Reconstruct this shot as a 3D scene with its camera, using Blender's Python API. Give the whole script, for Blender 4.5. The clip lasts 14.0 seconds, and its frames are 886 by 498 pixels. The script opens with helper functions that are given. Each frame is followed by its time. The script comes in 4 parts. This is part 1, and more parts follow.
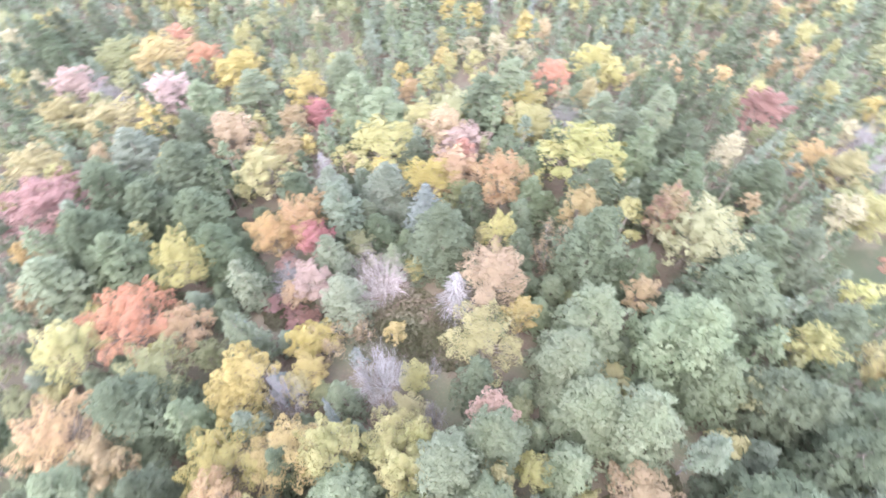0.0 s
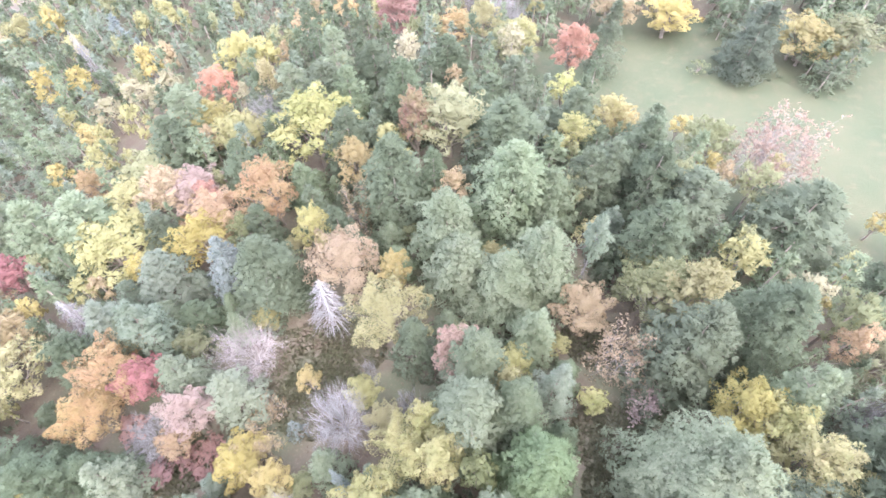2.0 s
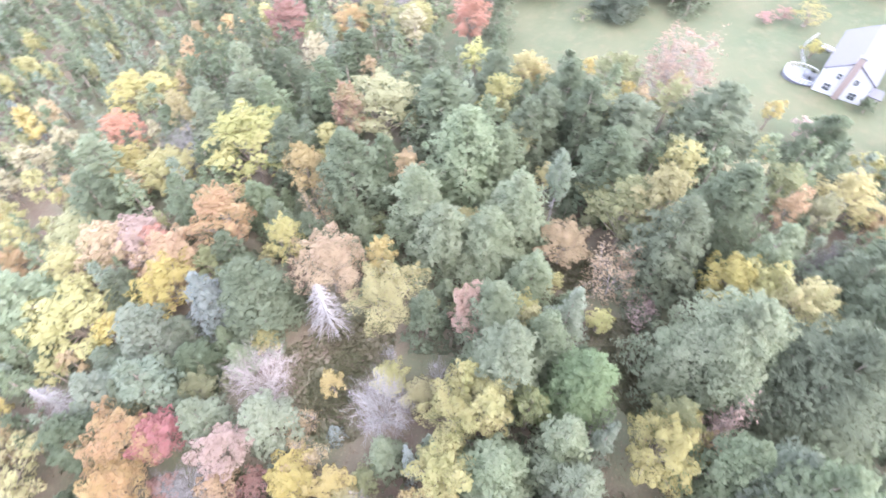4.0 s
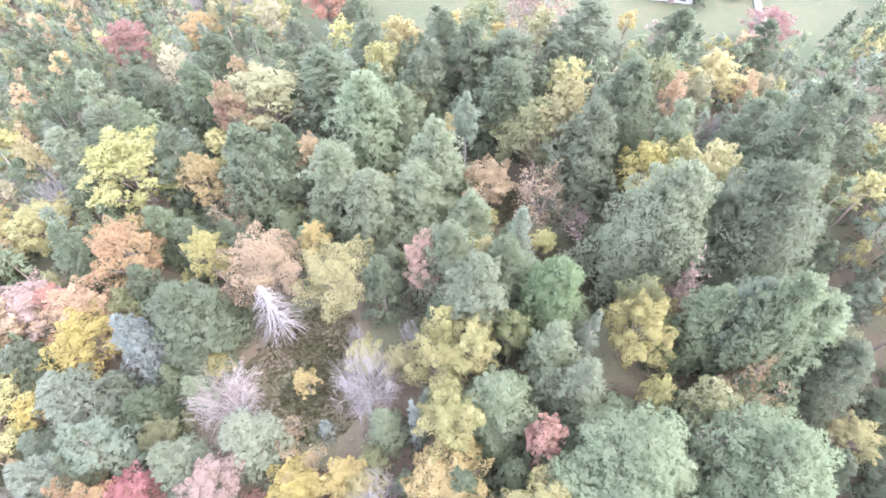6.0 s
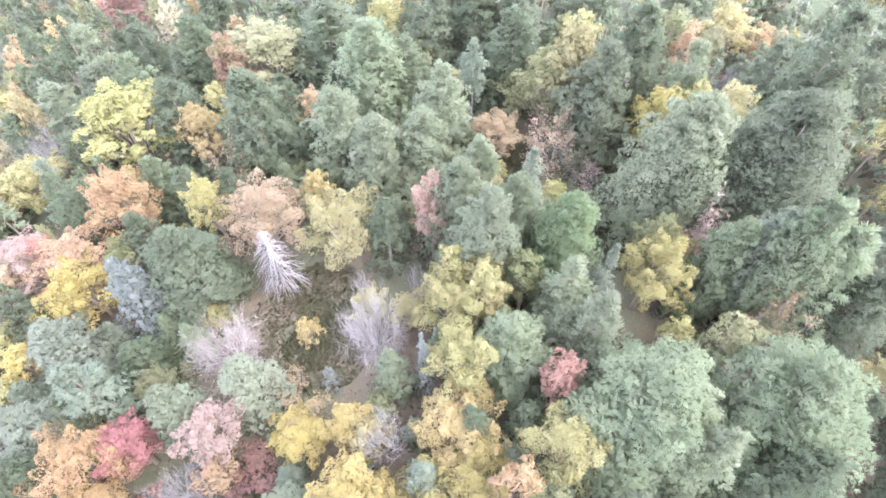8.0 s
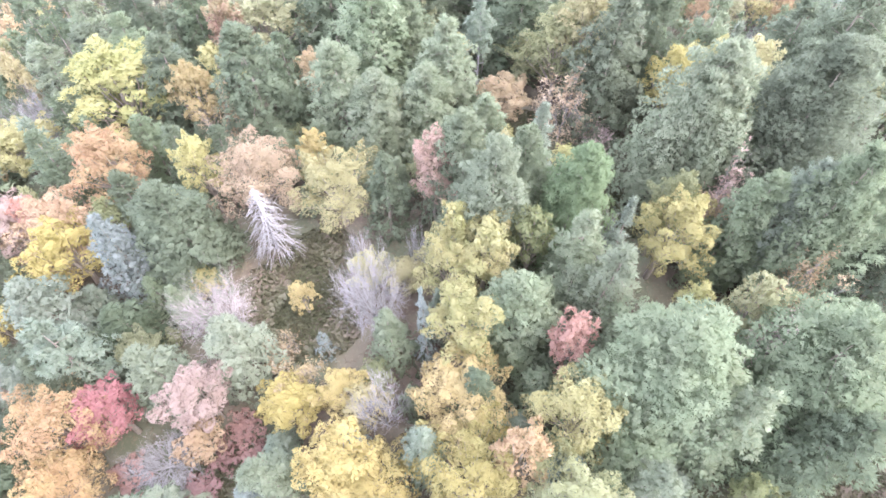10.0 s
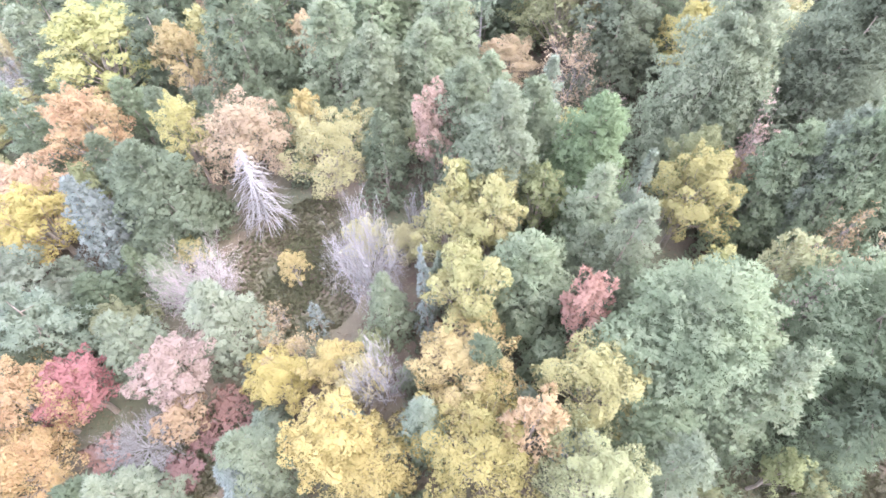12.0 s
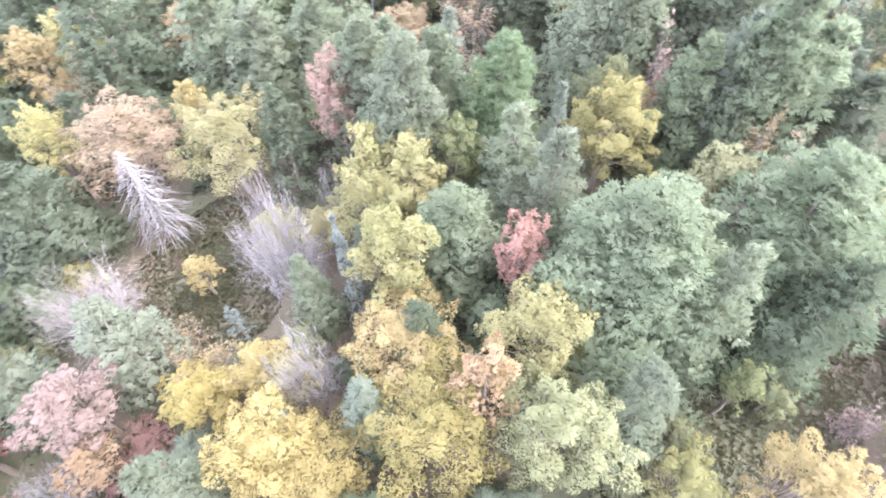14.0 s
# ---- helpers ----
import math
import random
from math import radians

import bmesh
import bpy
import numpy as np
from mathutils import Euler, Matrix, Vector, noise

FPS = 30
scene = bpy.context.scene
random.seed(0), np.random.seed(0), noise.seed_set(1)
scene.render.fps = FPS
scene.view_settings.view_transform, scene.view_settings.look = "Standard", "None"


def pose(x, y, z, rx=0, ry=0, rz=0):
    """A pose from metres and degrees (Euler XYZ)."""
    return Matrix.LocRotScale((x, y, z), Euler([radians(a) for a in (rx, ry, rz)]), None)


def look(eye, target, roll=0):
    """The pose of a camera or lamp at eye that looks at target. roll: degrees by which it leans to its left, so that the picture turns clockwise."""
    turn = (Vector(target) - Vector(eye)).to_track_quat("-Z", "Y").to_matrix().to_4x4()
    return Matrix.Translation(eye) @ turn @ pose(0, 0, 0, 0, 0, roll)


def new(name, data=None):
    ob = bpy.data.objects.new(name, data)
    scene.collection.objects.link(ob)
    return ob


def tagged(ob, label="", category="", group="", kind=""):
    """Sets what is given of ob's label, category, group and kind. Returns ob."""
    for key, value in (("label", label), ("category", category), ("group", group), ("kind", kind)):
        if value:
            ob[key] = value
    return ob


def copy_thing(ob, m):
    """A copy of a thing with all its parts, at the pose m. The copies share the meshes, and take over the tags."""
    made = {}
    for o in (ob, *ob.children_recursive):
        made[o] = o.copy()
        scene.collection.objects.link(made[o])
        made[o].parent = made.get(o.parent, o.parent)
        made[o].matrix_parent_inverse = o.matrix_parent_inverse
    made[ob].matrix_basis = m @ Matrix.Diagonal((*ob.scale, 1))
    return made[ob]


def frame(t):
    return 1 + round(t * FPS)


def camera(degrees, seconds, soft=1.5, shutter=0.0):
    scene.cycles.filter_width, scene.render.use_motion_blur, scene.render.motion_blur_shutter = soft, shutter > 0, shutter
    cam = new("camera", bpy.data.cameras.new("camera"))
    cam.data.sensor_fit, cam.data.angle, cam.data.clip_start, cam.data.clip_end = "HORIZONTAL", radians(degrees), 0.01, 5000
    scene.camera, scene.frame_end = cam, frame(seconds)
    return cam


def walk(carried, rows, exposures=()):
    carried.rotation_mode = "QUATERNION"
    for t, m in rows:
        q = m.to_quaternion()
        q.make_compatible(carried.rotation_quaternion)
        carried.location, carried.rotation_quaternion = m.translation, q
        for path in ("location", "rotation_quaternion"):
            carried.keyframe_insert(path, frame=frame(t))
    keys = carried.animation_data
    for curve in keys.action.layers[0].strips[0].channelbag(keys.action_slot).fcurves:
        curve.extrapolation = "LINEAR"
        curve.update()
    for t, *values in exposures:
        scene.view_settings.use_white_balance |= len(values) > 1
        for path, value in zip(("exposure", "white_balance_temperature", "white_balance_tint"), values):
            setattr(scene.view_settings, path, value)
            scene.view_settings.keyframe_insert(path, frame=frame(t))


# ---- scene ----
cam = camera(79.9, 14.0, soft=1.5, shutter=0.26)
# seconds, x, y, z, yaw, pitch, roll
ROWS = [
    (0.0, 0.00, 0.00, 69.50, 0.00, -56.93, -0.82),
    (0.5, -3.63, 0.37, 68.27, -24.02, -56.99, -0.10),
    (1.0, -6.99, 0.99, 67.20, -41.25, -56.92, 0.00),
    (1.5, -10.59, 2.20, 66.38, -49.37, -56.94, 0.33),
    (2.0, -13.77, 3.51, 65.63, -51.09, -56.88, 0.37),
    (2.5, -16.47, 5.17, 65.60, -51.12, -56.97, 0.45),
    (3.0, -18.85, 6.74, 65.63, -50.79, -56.95, 0.30),
    (3.5, -20.81, 8.27, 65.58, -55.25, -56.88, 0.10),
    (4.0, -22.51, 9.73, 65.14, -68.80, -56.62, -0.05),
    (4.2, -23.09, 10.32, 65.00, -75.40, -56.62, -0.10),
    (4.4, -23.67, 10.82, 64.75, -80.60, -56.60, -0.15),
    (4.7, -24.50, 11.52, 64.30, -85.20, -56.56, -0.22),
    (5.1, -25.55, 12.33, 63.55, -87.30, -56.52, -0.30),
    (5.7, -26.98, 13.35, 62.15, -88.00, -56.46, -0.38),
    (6.3, -28.38, 14.18, 60.60, -88.20, -56.41, -0.42),
    (6.5, -28.87, 14.45, 60.05, -88.22, -56.38, -0.39),
    (7.0, -29.88, 14.88, 58.80, -88.45, -56.40, -0.30),
    (7.5, -30.92, 14.93, 57.39, -88.46, -56.32, -0.25),
    (8.0, -31.95, 14.83, 55.94, -88.48, -56.18, -0.18),
    (8.2, -32.28, 14.78, 55.36, -88.45, -56.14, -0.18),
    (9.2, -33.25, 14.68, 52.65, -88.10, -56.12, -0.14),
    (10.3, -33.42, 14.67, 49.97, -87.70, -56.14, -0.12),
    (10.5, -33.41, 14.66, 49.48, -87.66, -56.20, -0.16),
    (11.0, -33.52, 14.65, 48.20, -87.68, -56.18, -0.15),
    (11.5, -33.72, 14.74, 46.95, -87.82, -56.17, -0.07),
    (12.0, -33.98, 14.90, 45.64, -88.03, -56.14, 0.06),
    (12.5, -34.17, 14.97, 44.35, -88.51, -56.15, 0.22),
    (13.0, -34.34, 14.78, 43.16, -89.98, -56.12, 0.28),
    (13.5, -34.43, 14.49, 42.35, -91.60, -56.15, 0.33),
    (14.0, -34.82, 13.61, 41.03, -99.33, -55.32, 0.13),
]
walk(cam, [(t, pose(x, y, z, 90 + pitch, 0, yaw) @ pose(0, 0, 0, 0, 0, roll)) for t, x, y, z, yaw, pitch, roll in ROWS],
     exposures=[(0.0, 3.58), (7.0, 3.64), (14.0, 3.70)])

# ---- light: a bright overcast sky ----
world = bpy.data.worlds.new("overcast_sky")
scene.world = world
world.use_nodes = True
wn, wl = world.node_tree.nodes, world.node_tree.links
wn.clear()
sky = wn.new("ShaderNodeTexSky")
sky.sky_type = "NISHITA"
sky.sun_disc = False
sky.sun_elevation, sky.sun_rotation = radians(52), radians(200)
sky.air_density, sky.dust_density, sky.ozone_density = 1.0, 4.0, 1.0
cloud = wn.new("ShaderNodeMixRGB")
cloud.inputs[0].default_value = 0.78
cloud.inputs[2].default_value = (7.78, 8.2, 10.2, 1)
back = wn.new("ShaderNodeBackground")
back.inputs[1].default_value = 0.15
wout = wn.new("ShaderNodeOutputWorld")
wl.new(sky.outputs[0], cloud.inputs[1])
wl.new(cloud.outputs[0], back.inputs[0])
wl.new(back.outputs[0], wout.inputs[0])

sun_data = bpy.data.lights.new("sun", "SUN")
sun_data.energy, sun_data.angle, sun_data.color = 0.8, radians(40), (1.0, 0.97, 0.92)
sun = new("sun", sun_data)
sun.matrix_world = look((-30, -80, 130), (0, 0, 0))


# ---- materials ----
def material(name):
    m = bpy.data.materials.new(name)
    m.use_nodes = True
    n, l = m.node_tree.nodes, m.node_tree.links
    return m, n, l, n["Principled BSDF"]


def mix_rgb(n, l, fac, a, b, mode="MIX"):
    q = n.new("ShaderNodeMixRGB")
    q.blend_type = mode
    for i, v in ((0, fac), (1, a), (2, b)):
        if isinstance(v, (int, float)):
            q.inputs[i].default_value = v
        elif isinstance(v, tuple):
            q.inputs[i].default_value = (*v[:3], 1)
        else:
            l.new(v, q.inputs[i])
    return q.outputs[0]


def ramp(n, l, src, lo, hi, a=0.0, b=1.0):
    q = n.new("ShaderNodeMapRange")
    q.clamp = True
    l.new(src, q.inputs[0])
    for i, v in ((1, lo), (2, hi), (3, a), (4, b)):
        q.inputs[i].default_value = v
    return q.outputs[0]


def noise_tex(n, l, scale, detail=3.0, rough=0.55, coord="Object"):
    tc = n.new("ShaderNodeTexCoord")
    q = n.new("ShaderNodeTexNoise")
    q.inputs["Scale"].default_value, q.inputs["Detail"].default_value, q.inputs["Roughness"].default_value = scale, detail, rough
    l.new(tc.outputs[coord], q.inputs["Vector"])
    return q.outputs[0]


def leaf_material(name, c1, c2, patch=0.35, gloss=0.16):
    """Leaves: two colours in patches, with changes from leaf to leaf and from tree to tree."""
    m, n, l, bsdf = material(name)
    geo, info = n.new("ShaderNodeNewGeometry"), n.new("ShaderNodeObjectInfo")
    patches = ramp(n, l, noise_tex(n, l, 0.32, 2.0), 0.42, 0.62, 0.0, 1.0)
    island = geo.outputs["Random Per Island"]
    blend = n.new("ShaderNodeMath")
    blend.operation = "MULTIPLY_ADD"
    blend.use_clamp = True
    l.new(island, blend.inputs[0])
    blend.inputs[1].default_value = 0.45
    shift = n.new("ShaderNodeMath")
    shift.operation = "MULTIPLY"
    l.new(patches, shift.inputs[0])
    shift.inputs[1].default_value = patch * 1.6
    l.new(shift.outputs[0], blend.inputs[2])
    col = mix_rgb(n, l, blend.outputs[0], c1, c2)
    hsv = n.new("ShaderNodeHueSaturation")
    l.new(col, hsv.inputs["Color"])
    l.new(ramp(n, l, info.outputs["Random"], 0, 1, 0.49, 0.51), hsv.inputs["Hue"])
    l.new(ramp(n, l, info.outputs["Random"], 0, 1, 0.9, 1.08), hsv.inputs["Saturation"])
    val = n.new("ShaderNodeMath")
    val.operation = "MULTIPLY"
    wn2 = n.new("ShaderNodeTexWhiteNoise")
    wn2.noise_dimensions = "1D"
    l.new(info.outputs["Random"], wn2.inputs["W"])
    l.new(ramp(n, l, wn2.outputs["Value"], 0, 1, 0.86, 1.14), val.inputs[0])
    l.new(ramp(n, l, island, 0, 1, 0.91, 1.08), val.inputs[1])
    l.new(val.outputs[0], hsv.inputs["Value"])
    l.new(hsv.outputs[0], bsdf.inputs["Base Color"])
    bsdf.inputs["Roughness"].default_value = 0.65
    bsdf.inputs["Specular IOR Level"].default_value = gloss
    tr = n.new("ShaderNodeBsdfTranslucent")
    l.new(hsv.outputs[0], tr.inputs[0])
    mix = n.new("ShaderNodeMixShader")
    mix.inputs[0].default_value = 0.6
    l.new(bsdf.outputs[0], mix.inputs[1])
    l.new(tr.outputs[0], mix.inputs[2])
    l.new(mix.outputs[0], n["Material Output"].inputs[0])
    return m


LEAF = {
    "deep": leaf_material("leaf_deep_green", (0.085, 0.102, 0.068), (0.110, 0.127, 0.087)),
    "green": leaf_material("leaf_green", (0.137, 0.163, 0.106), (0.171, 0.190, 0.131)),
    "light": leaf_material("leaf_light_green", (0.149, 0.165, 0.117), (0.176, 0.195, 0.142)),
    "vivid": leaf_material("leaf_fresh_green", (0.108, 0.142, 0.080), (0.136, 0.170, 0.100)),
    "field": leaf_material("leaf_field_green", (0.084, 0.101, 0.075), (0.107, 0.120, 0.093)),
    "sage": leaf_material("leaf_sage", (0.139, 0.163, 0.124), (0.175, 0.192, 0.153)),
    "blue": leaf_material("leaf_blue_grey", (0.140, 0.160, 0.150), (0.174, 0.188, 0.184)),
    "lemon": leaf_material("leaf_lemon", (0.306, 0.274, 0.142), (0.258, 0.251, 0.122), 0.6),
    "yellow": leaf_material("leaf_yellow", (0.288, 0.250, 0.132), (0.258, 0.232, 0.122)),
    "gold": leaf_material("leaf_gold", (0.300, 0.238, 0.116), (0.292, 0.240, 0.112)),
    "ochre": leaf_material("leaf_ochre", (0.259, 0.218, 0.099), (0.240, 0.212, 0.094)),
    "olive": leaf_material("leaf_olive", (0.219, 0.215, 0.128), (0.197, 0.198, 0.119)),
    "khaki": leaf_material("leaf_khaki", (0.262, 0.240, 0.130), (0.244, 0.226, 0.118)),
    "pale": leaf_material("leaf_pale", (0.232, 0.234, 0.138), (0.212, 0.220, 0.122)),
    "moss": leaf_material("leaf_moss", (0.150, 0.158, 0.093), (0.172, 0.172, 0.099)),
    "lime": leaf_material("leaf_lime", (0.180, 0.194, 0.097), (0.163, 0.173, 0.093)),
    "tan": leaf_material("leaf_tan", (0.272, 0.206, 0.144), (0.281, 0.221, 0.141)),
    "peach": leaf_material("leaf_peach", (0.305, 0.212, 0.142), (0.305, 0.226, 0.134)),
    "orange": leaf_material("leaf_orange", (0.300, 0.192, 0.112), (0.300, 0.222, 0.114), 0.5),
    "coral": leaf_material("leaf_coral", (0.319, 0.161, 0.128), (0.329, 0.187, 0.136)),
    "red": leaf_material("leaf_red", (0.294, 0.130, 0.116), (0.262, 0.131, 0.116)),
    "crimson": leaf_material("leaf_crimson", (0.272, 0.122, 0.128), (0.276, 0.134, 0.132)),
    "rose": leaf_material("leaf_rose", (0.222, 0.133, 0.114), (0.221, 0.176, 0.109), 0.6),
    "pink": leaf_material("leaf_pink", (0.312, 0.188, 0.166), (0.287, 0.176, 0.149)),
    "pinkfield": leaf_material("leaf_dusty_pink", (0.256, 0.181, 0.157), (0.264, 0.184, 0.148)),
    "blush": leaf_material("leaf_blush", (0.315, 0.238, 0.225), (0.310, 0.235, 0.214)),
    "mauve": leaf_material("leaf_mauve", (0.213, 0.127, 0.120), (0.218, 0.130, 0.118)),
    "cream": leaf_material("leaf_cream", (0.280, 0.249, 0.175), (0.252, 0.230, 0.157)),
}


def bark_material(name, c1, c2):
    m, n, l, bsdf = material(name)
    grain = noise_tex(n, l, 6.0, 5.0, 0.6)
    l.new(mix_rgb(n, l, ramp(n, l, grain, 0.35, 0.65), c1, c2), bsdf.inputs["Base Color"])
    bsdf.inputs["Roughness"].default_value = 0.85
    bump = n.new("ShaderNodeBump")
    bump.inputs["Strength"].default_value, bump.inputs["Distance"].default_value = 0.6, 0.03
    l.new(grain, bump.inputs["Height"])
    l.new(bump.outputs[0], bsdf.inputs["Normal"])
    return m


BARK = bark_material("bark_brown", (0.11, 0.085, 0.07), (0.19, 0.16, 0.14))
BARK_PALE = bark_material("bark_weathered", (0.118, 0.107, 0.112), (0.169, 0.155, 0.160))
BARK_MAUVE = bark_material("bark_rosy_grey", (0.148, 0.123, 0.123), (0.204, 0.174, 0.174))


def plain_material(name, c1, c2, scale=3.0, rough=0.7, bump_size=0.01, metal=0.0):
    m, n, l, bsdf = material(name)
    tex = noise_tex(n, l, scale, 4.0)
    l.new(mix_rgb(n, l, ramp(n, l, tex, 0.3, 0.7), c1, c2), bsdf.inputs["Base Color"])
    bsdf.inputs["Roughness"].default_value, bsdf.inputs["Metallic"].default_value = rough, metal
    bump = n.new("ShaderNodeBump")
    bump.inputs["Strength"].default_value, bump.inputs["Distance"].default_value = 0.4, bump_size
    l.new(tex, bump.inputs["Height"])
    l.new(bump.outputs[0], bsdf.inputs["Normal"])
    return m


def ground_material():
    """Leaf litter under the trees; grass where the sheet's own grass weight says so."""
    m, n, l, bsdf = material("ground_litter_and_grass")
    att = n.new("ShaderNodeAttribute")
    att.attribute_name = "grass"
    big, mid, fine = noise_tex(n, l, 0.08, 3.0), noise_tex(n, l, 0.5, 4.0), noise_tex(n, l, 3.5, 5.0, 0.65)
    litter = mix_rgb(n, l, ramp(n, l, mid, 0.35, 0.65), (0.057, 0.040, 0.031), (0.069, 0.057, 0.041))
    litter = mix_rgb(n, l, ramp(n, l, big, 0.45, 0.6), litter, (0.053, 0.055, 0.034))
    litter = mix_rgb(n, l, ramp(n, l, fine, 0.55, 0.7), litter, (0.103, 0.079, 0.057))
    turf = mix_rgb(n, l, ramp(n, l, big, 0.35, 0.65), (0.026, 0.034, 0.017), (0.043, 0.043, 0.024))
    turf = mix_rgb(n, l, ramp(n, l, mid, 0.5, 0.75), turf, (0.056, 0.047, 0.029))
    turf = mix_rgb(n, l, ramp(n, l, fine, 0.3, 0.8, 0, 0.45), turf, (0.023, 0.030, 0.015))
    edge = n.new("ShaderNodeMath")
    edge.operation = "MULTIPLY_ADD"
    l.new(mid, edge.inputs[0])
    edge.inputs[1].default_value = 0.5
    l.new(att.outputs["Fac"], edge.inputs[2])
    l.new(mix_rgb(n, l, ramp(n, l, edge.outputs[0], 0.6, 0.9), litter, turf), bsdf.inputs["Base Color"])
    bsdf.inputs["Roughness"].default_value = 0.9
    bsdf.inputs["Specular IOR Level"].default_value = 0.3
    bump = n.new("ShaderNodeBump")
    bump.inputs["Strength"].default_value, bump.inputs["Distance"].default_value = 0.7, 0.12
    l.new(fine, bump.inputs["Height"])
    l.new(bump.outputs[0], bsdf.inputs["Normal"])
    return m


GROUND = ground_material()

# ---- the ground: one sheet that slopes away to the north and the east ----
FIELD = [(62, 47), (57, 12), (50, -18), (52, -60), (84, -75), (112, -60), (120, -22), (116, 8), (108, 34), (86, 52)]
CLEARINGS = [(-5, 34, 5.5, 0.40), (-8, 29.5, 4.5, 0.30), (0.5, 30.5, 4.0, 0.1), (11, -2, 4.0, 0.15), (6.0, -5.3, 3.0, 0.05), (-27, -12, 6.0, 0.5), (-23, -20, 4.5, 0.25), (21, 6, 3.5, 0.3), (-23.5, 36.5, 3.5, 0.05), (25.5, 11, 3.0, 0.1)]


def height(x, y):
    up = min(max(y, 0.0), 106.0)
    return 0.125 - 0.06 * max(min(y, 150.0), -150.0) - 0.0008 * up * up - 0.05 * min(max(x - 18.75, 0.0), 150.0)


def in_field(x, y):
    inside = False
    for (ax, ay), (bx, by) in zip(FIELD, FIELD[1:] + FIELD[:1]):
        if (ay > y) != (by > y) and x < ax + (y - ay) / (by - ay) * (bx - ax):
            inside = not inside
    return inside


def grass_weight(x, y):
    if math.hypot(x - 80, y + 42) < 4.5:
        return 0.25
    if in_field(x, y):
        return 1.0
    best = 0.0
    for cx, cy, r, w in CLEARINGS:
        best = max(best, w * max(0.0, 1.4 - math.hypot(x - cx, y - cy) / r))
    return min(best, 0.6)


def build_ground():
    steps = [-3000, -1500, -800, -450, -280, -200] + [-160 + 2.5 * i for i in range(145)] + [240, 320, 500, 900, 1600, 3000]
    verts = [(x, y, height(x, y) + (0.25 * noise.noise(Vector((x * 0.11, y * 0.11, 0))) if abs(x) < 210 else 0)) for y in steps for x in steps]
    k = len(steps)
    faces = [(j * k + i, j * k + i + 1, (j + 1) * k + i + 1, (j + 1) * k + i) for j in range(k - 1) for i in range(k - 1)]
    me = bpy.data.meshes.new("ground")
    me.from_pydata(verts, [], faces)
    me.polygons.foreach_set("use_smooth", [True] * len(faces))
    att = me.attributes.new("grass", "FLOAT", "POINT")
    att.data.foreach_set("value", [grass_weight(x, y) for x, y, _ in verts])
    me.materials.append(GROUND)
    ob = new("ground", me)
    return tagged(ob, "leaf-strewn forest floor with a pale mown field", "ground", kind="structure")


build_ground()


# ---- trees ----
def mesh_of(name, verts, faces, mat, smooth=False, normals=None):
    me = bpy.data.meshes.new(name)
    me.from_pydata([tuple(v) for v in verts], [], faces)
    if smooth or normals is not None:
        me.polygons.foreach_set("use_smooth", [True] * len(faces))
    if normals is not None:
        me.normals_split_custom_set_from_vertices(normals.tolist())
    me.materials.append(mat)
    return me


def foliage(tris, out, own=0.5):
    """Triangles wound to face outwards; their shading leans to the crown's own roundness."""
    g = np.cross(tris[:, 1] - tris[:, 0], tris[:, 2] - tris[:, 0])
    g /= np.linalg.norm(g, axis=1, keepdims=True) + 1e-12
    turn = (g * out).sum(1) < 0
    tris[turn] = tris[turn][:, ::-1]
    g[turn] *= -1
    nv = g * own + out * (1 - own)
    nv /= np.linalg.norm(nv, axis=1, keepdims=True) + 1e-12
    q = np.arange(len(tris)) * 3
    return tris.reshape(-1, 3), [tuple(f) for f in np.stack([q, q + 1, q + 2], 1).tolist()], np.repeat(nv, 3, 0)


def tubes(segments, sides=5):
    """Tapered tubes from (start, end, start radius, end radius)."""
    verts, faces = [], []
    for p, q, a, b in segments:
        p, q = np.array(p, float), np.array(q, float)
        d = q - p
        d /= np.linalg.norm(d) + 1e-9
        u = np.cross(d, (0, 0, 1) if abs(d[2]) < 0.9 else (1, 0, 0))
        u /= np.linalg.norm(u)
        v = np.cross(d, u)
        base = len(verts)
        for c, r in ((p, a), (q, b)):
            for i in range(sides):
                t = 2 * math.pi * i / sides
                verts.append(c + r * (math.cos(t) * u + math.sin(t) * v))
        for i in range(sides):
            j = (i + 1) % sides
            faces.append((base + i, base + j, base + sides + j, base + sides + i))
    return verts, faces


def unit(rng, n):
    v = rng.normal(size=(n, 3))
    return v / np.linalg.norm(v, axis=1, keepdims=True)


def leaves(points, out, size, rng, blades=4, own=0.12, lying=False, along=None, slim=0.19, fan=0.62):
    """One sprig of pointed leaves at every point, fanned outwards and upwards, or along a given way."""
    n = len(points)
    if along is None:
        along = np.cross(out, unit(rng, n)) if lying else out * 0.55 + np.array([0, 0, 0.45]) + 0.75 * unit(rng, n)
    along = along / (np.linalg.norm(along, axis=1, keepdims=True) + 1e-9)
    side = np.cross(along, out + 0.6 * unit(rng, n))
    side /= np.linalg.norm(side, axis=1, keepdims=True) + 1e-9
    face = np.cross(side, along)
    s = (size * rng.uniform(0.65, 1.35, n))[:, None]
    root = points - along * s * 0.45
    tris = []
    for i in range(blades):
        a = (i - (blades - 1) / 2) * fan + rng.uniform(-0.3, 0.3, n)[:, None]
        d = along * np.cos(a) + side * np.sin(a)
        w = side * np.cos(a) - along * np.sin(a)
        bend = face * s * rng.uniform(-0.45, 0.45, n)[:, None]
        mid = root + d * s * 0.22
        tris.append(np.stack([mid + w * s * slim, root + d * s * rng.uniform(0.8, 1.25, n)[:, None] + bend, mid - w * s * slim], 1))
    return foliage(np.stack(tris, 1).reshape(-1, 3, 3), np.repeat(out, blades, 0), own)


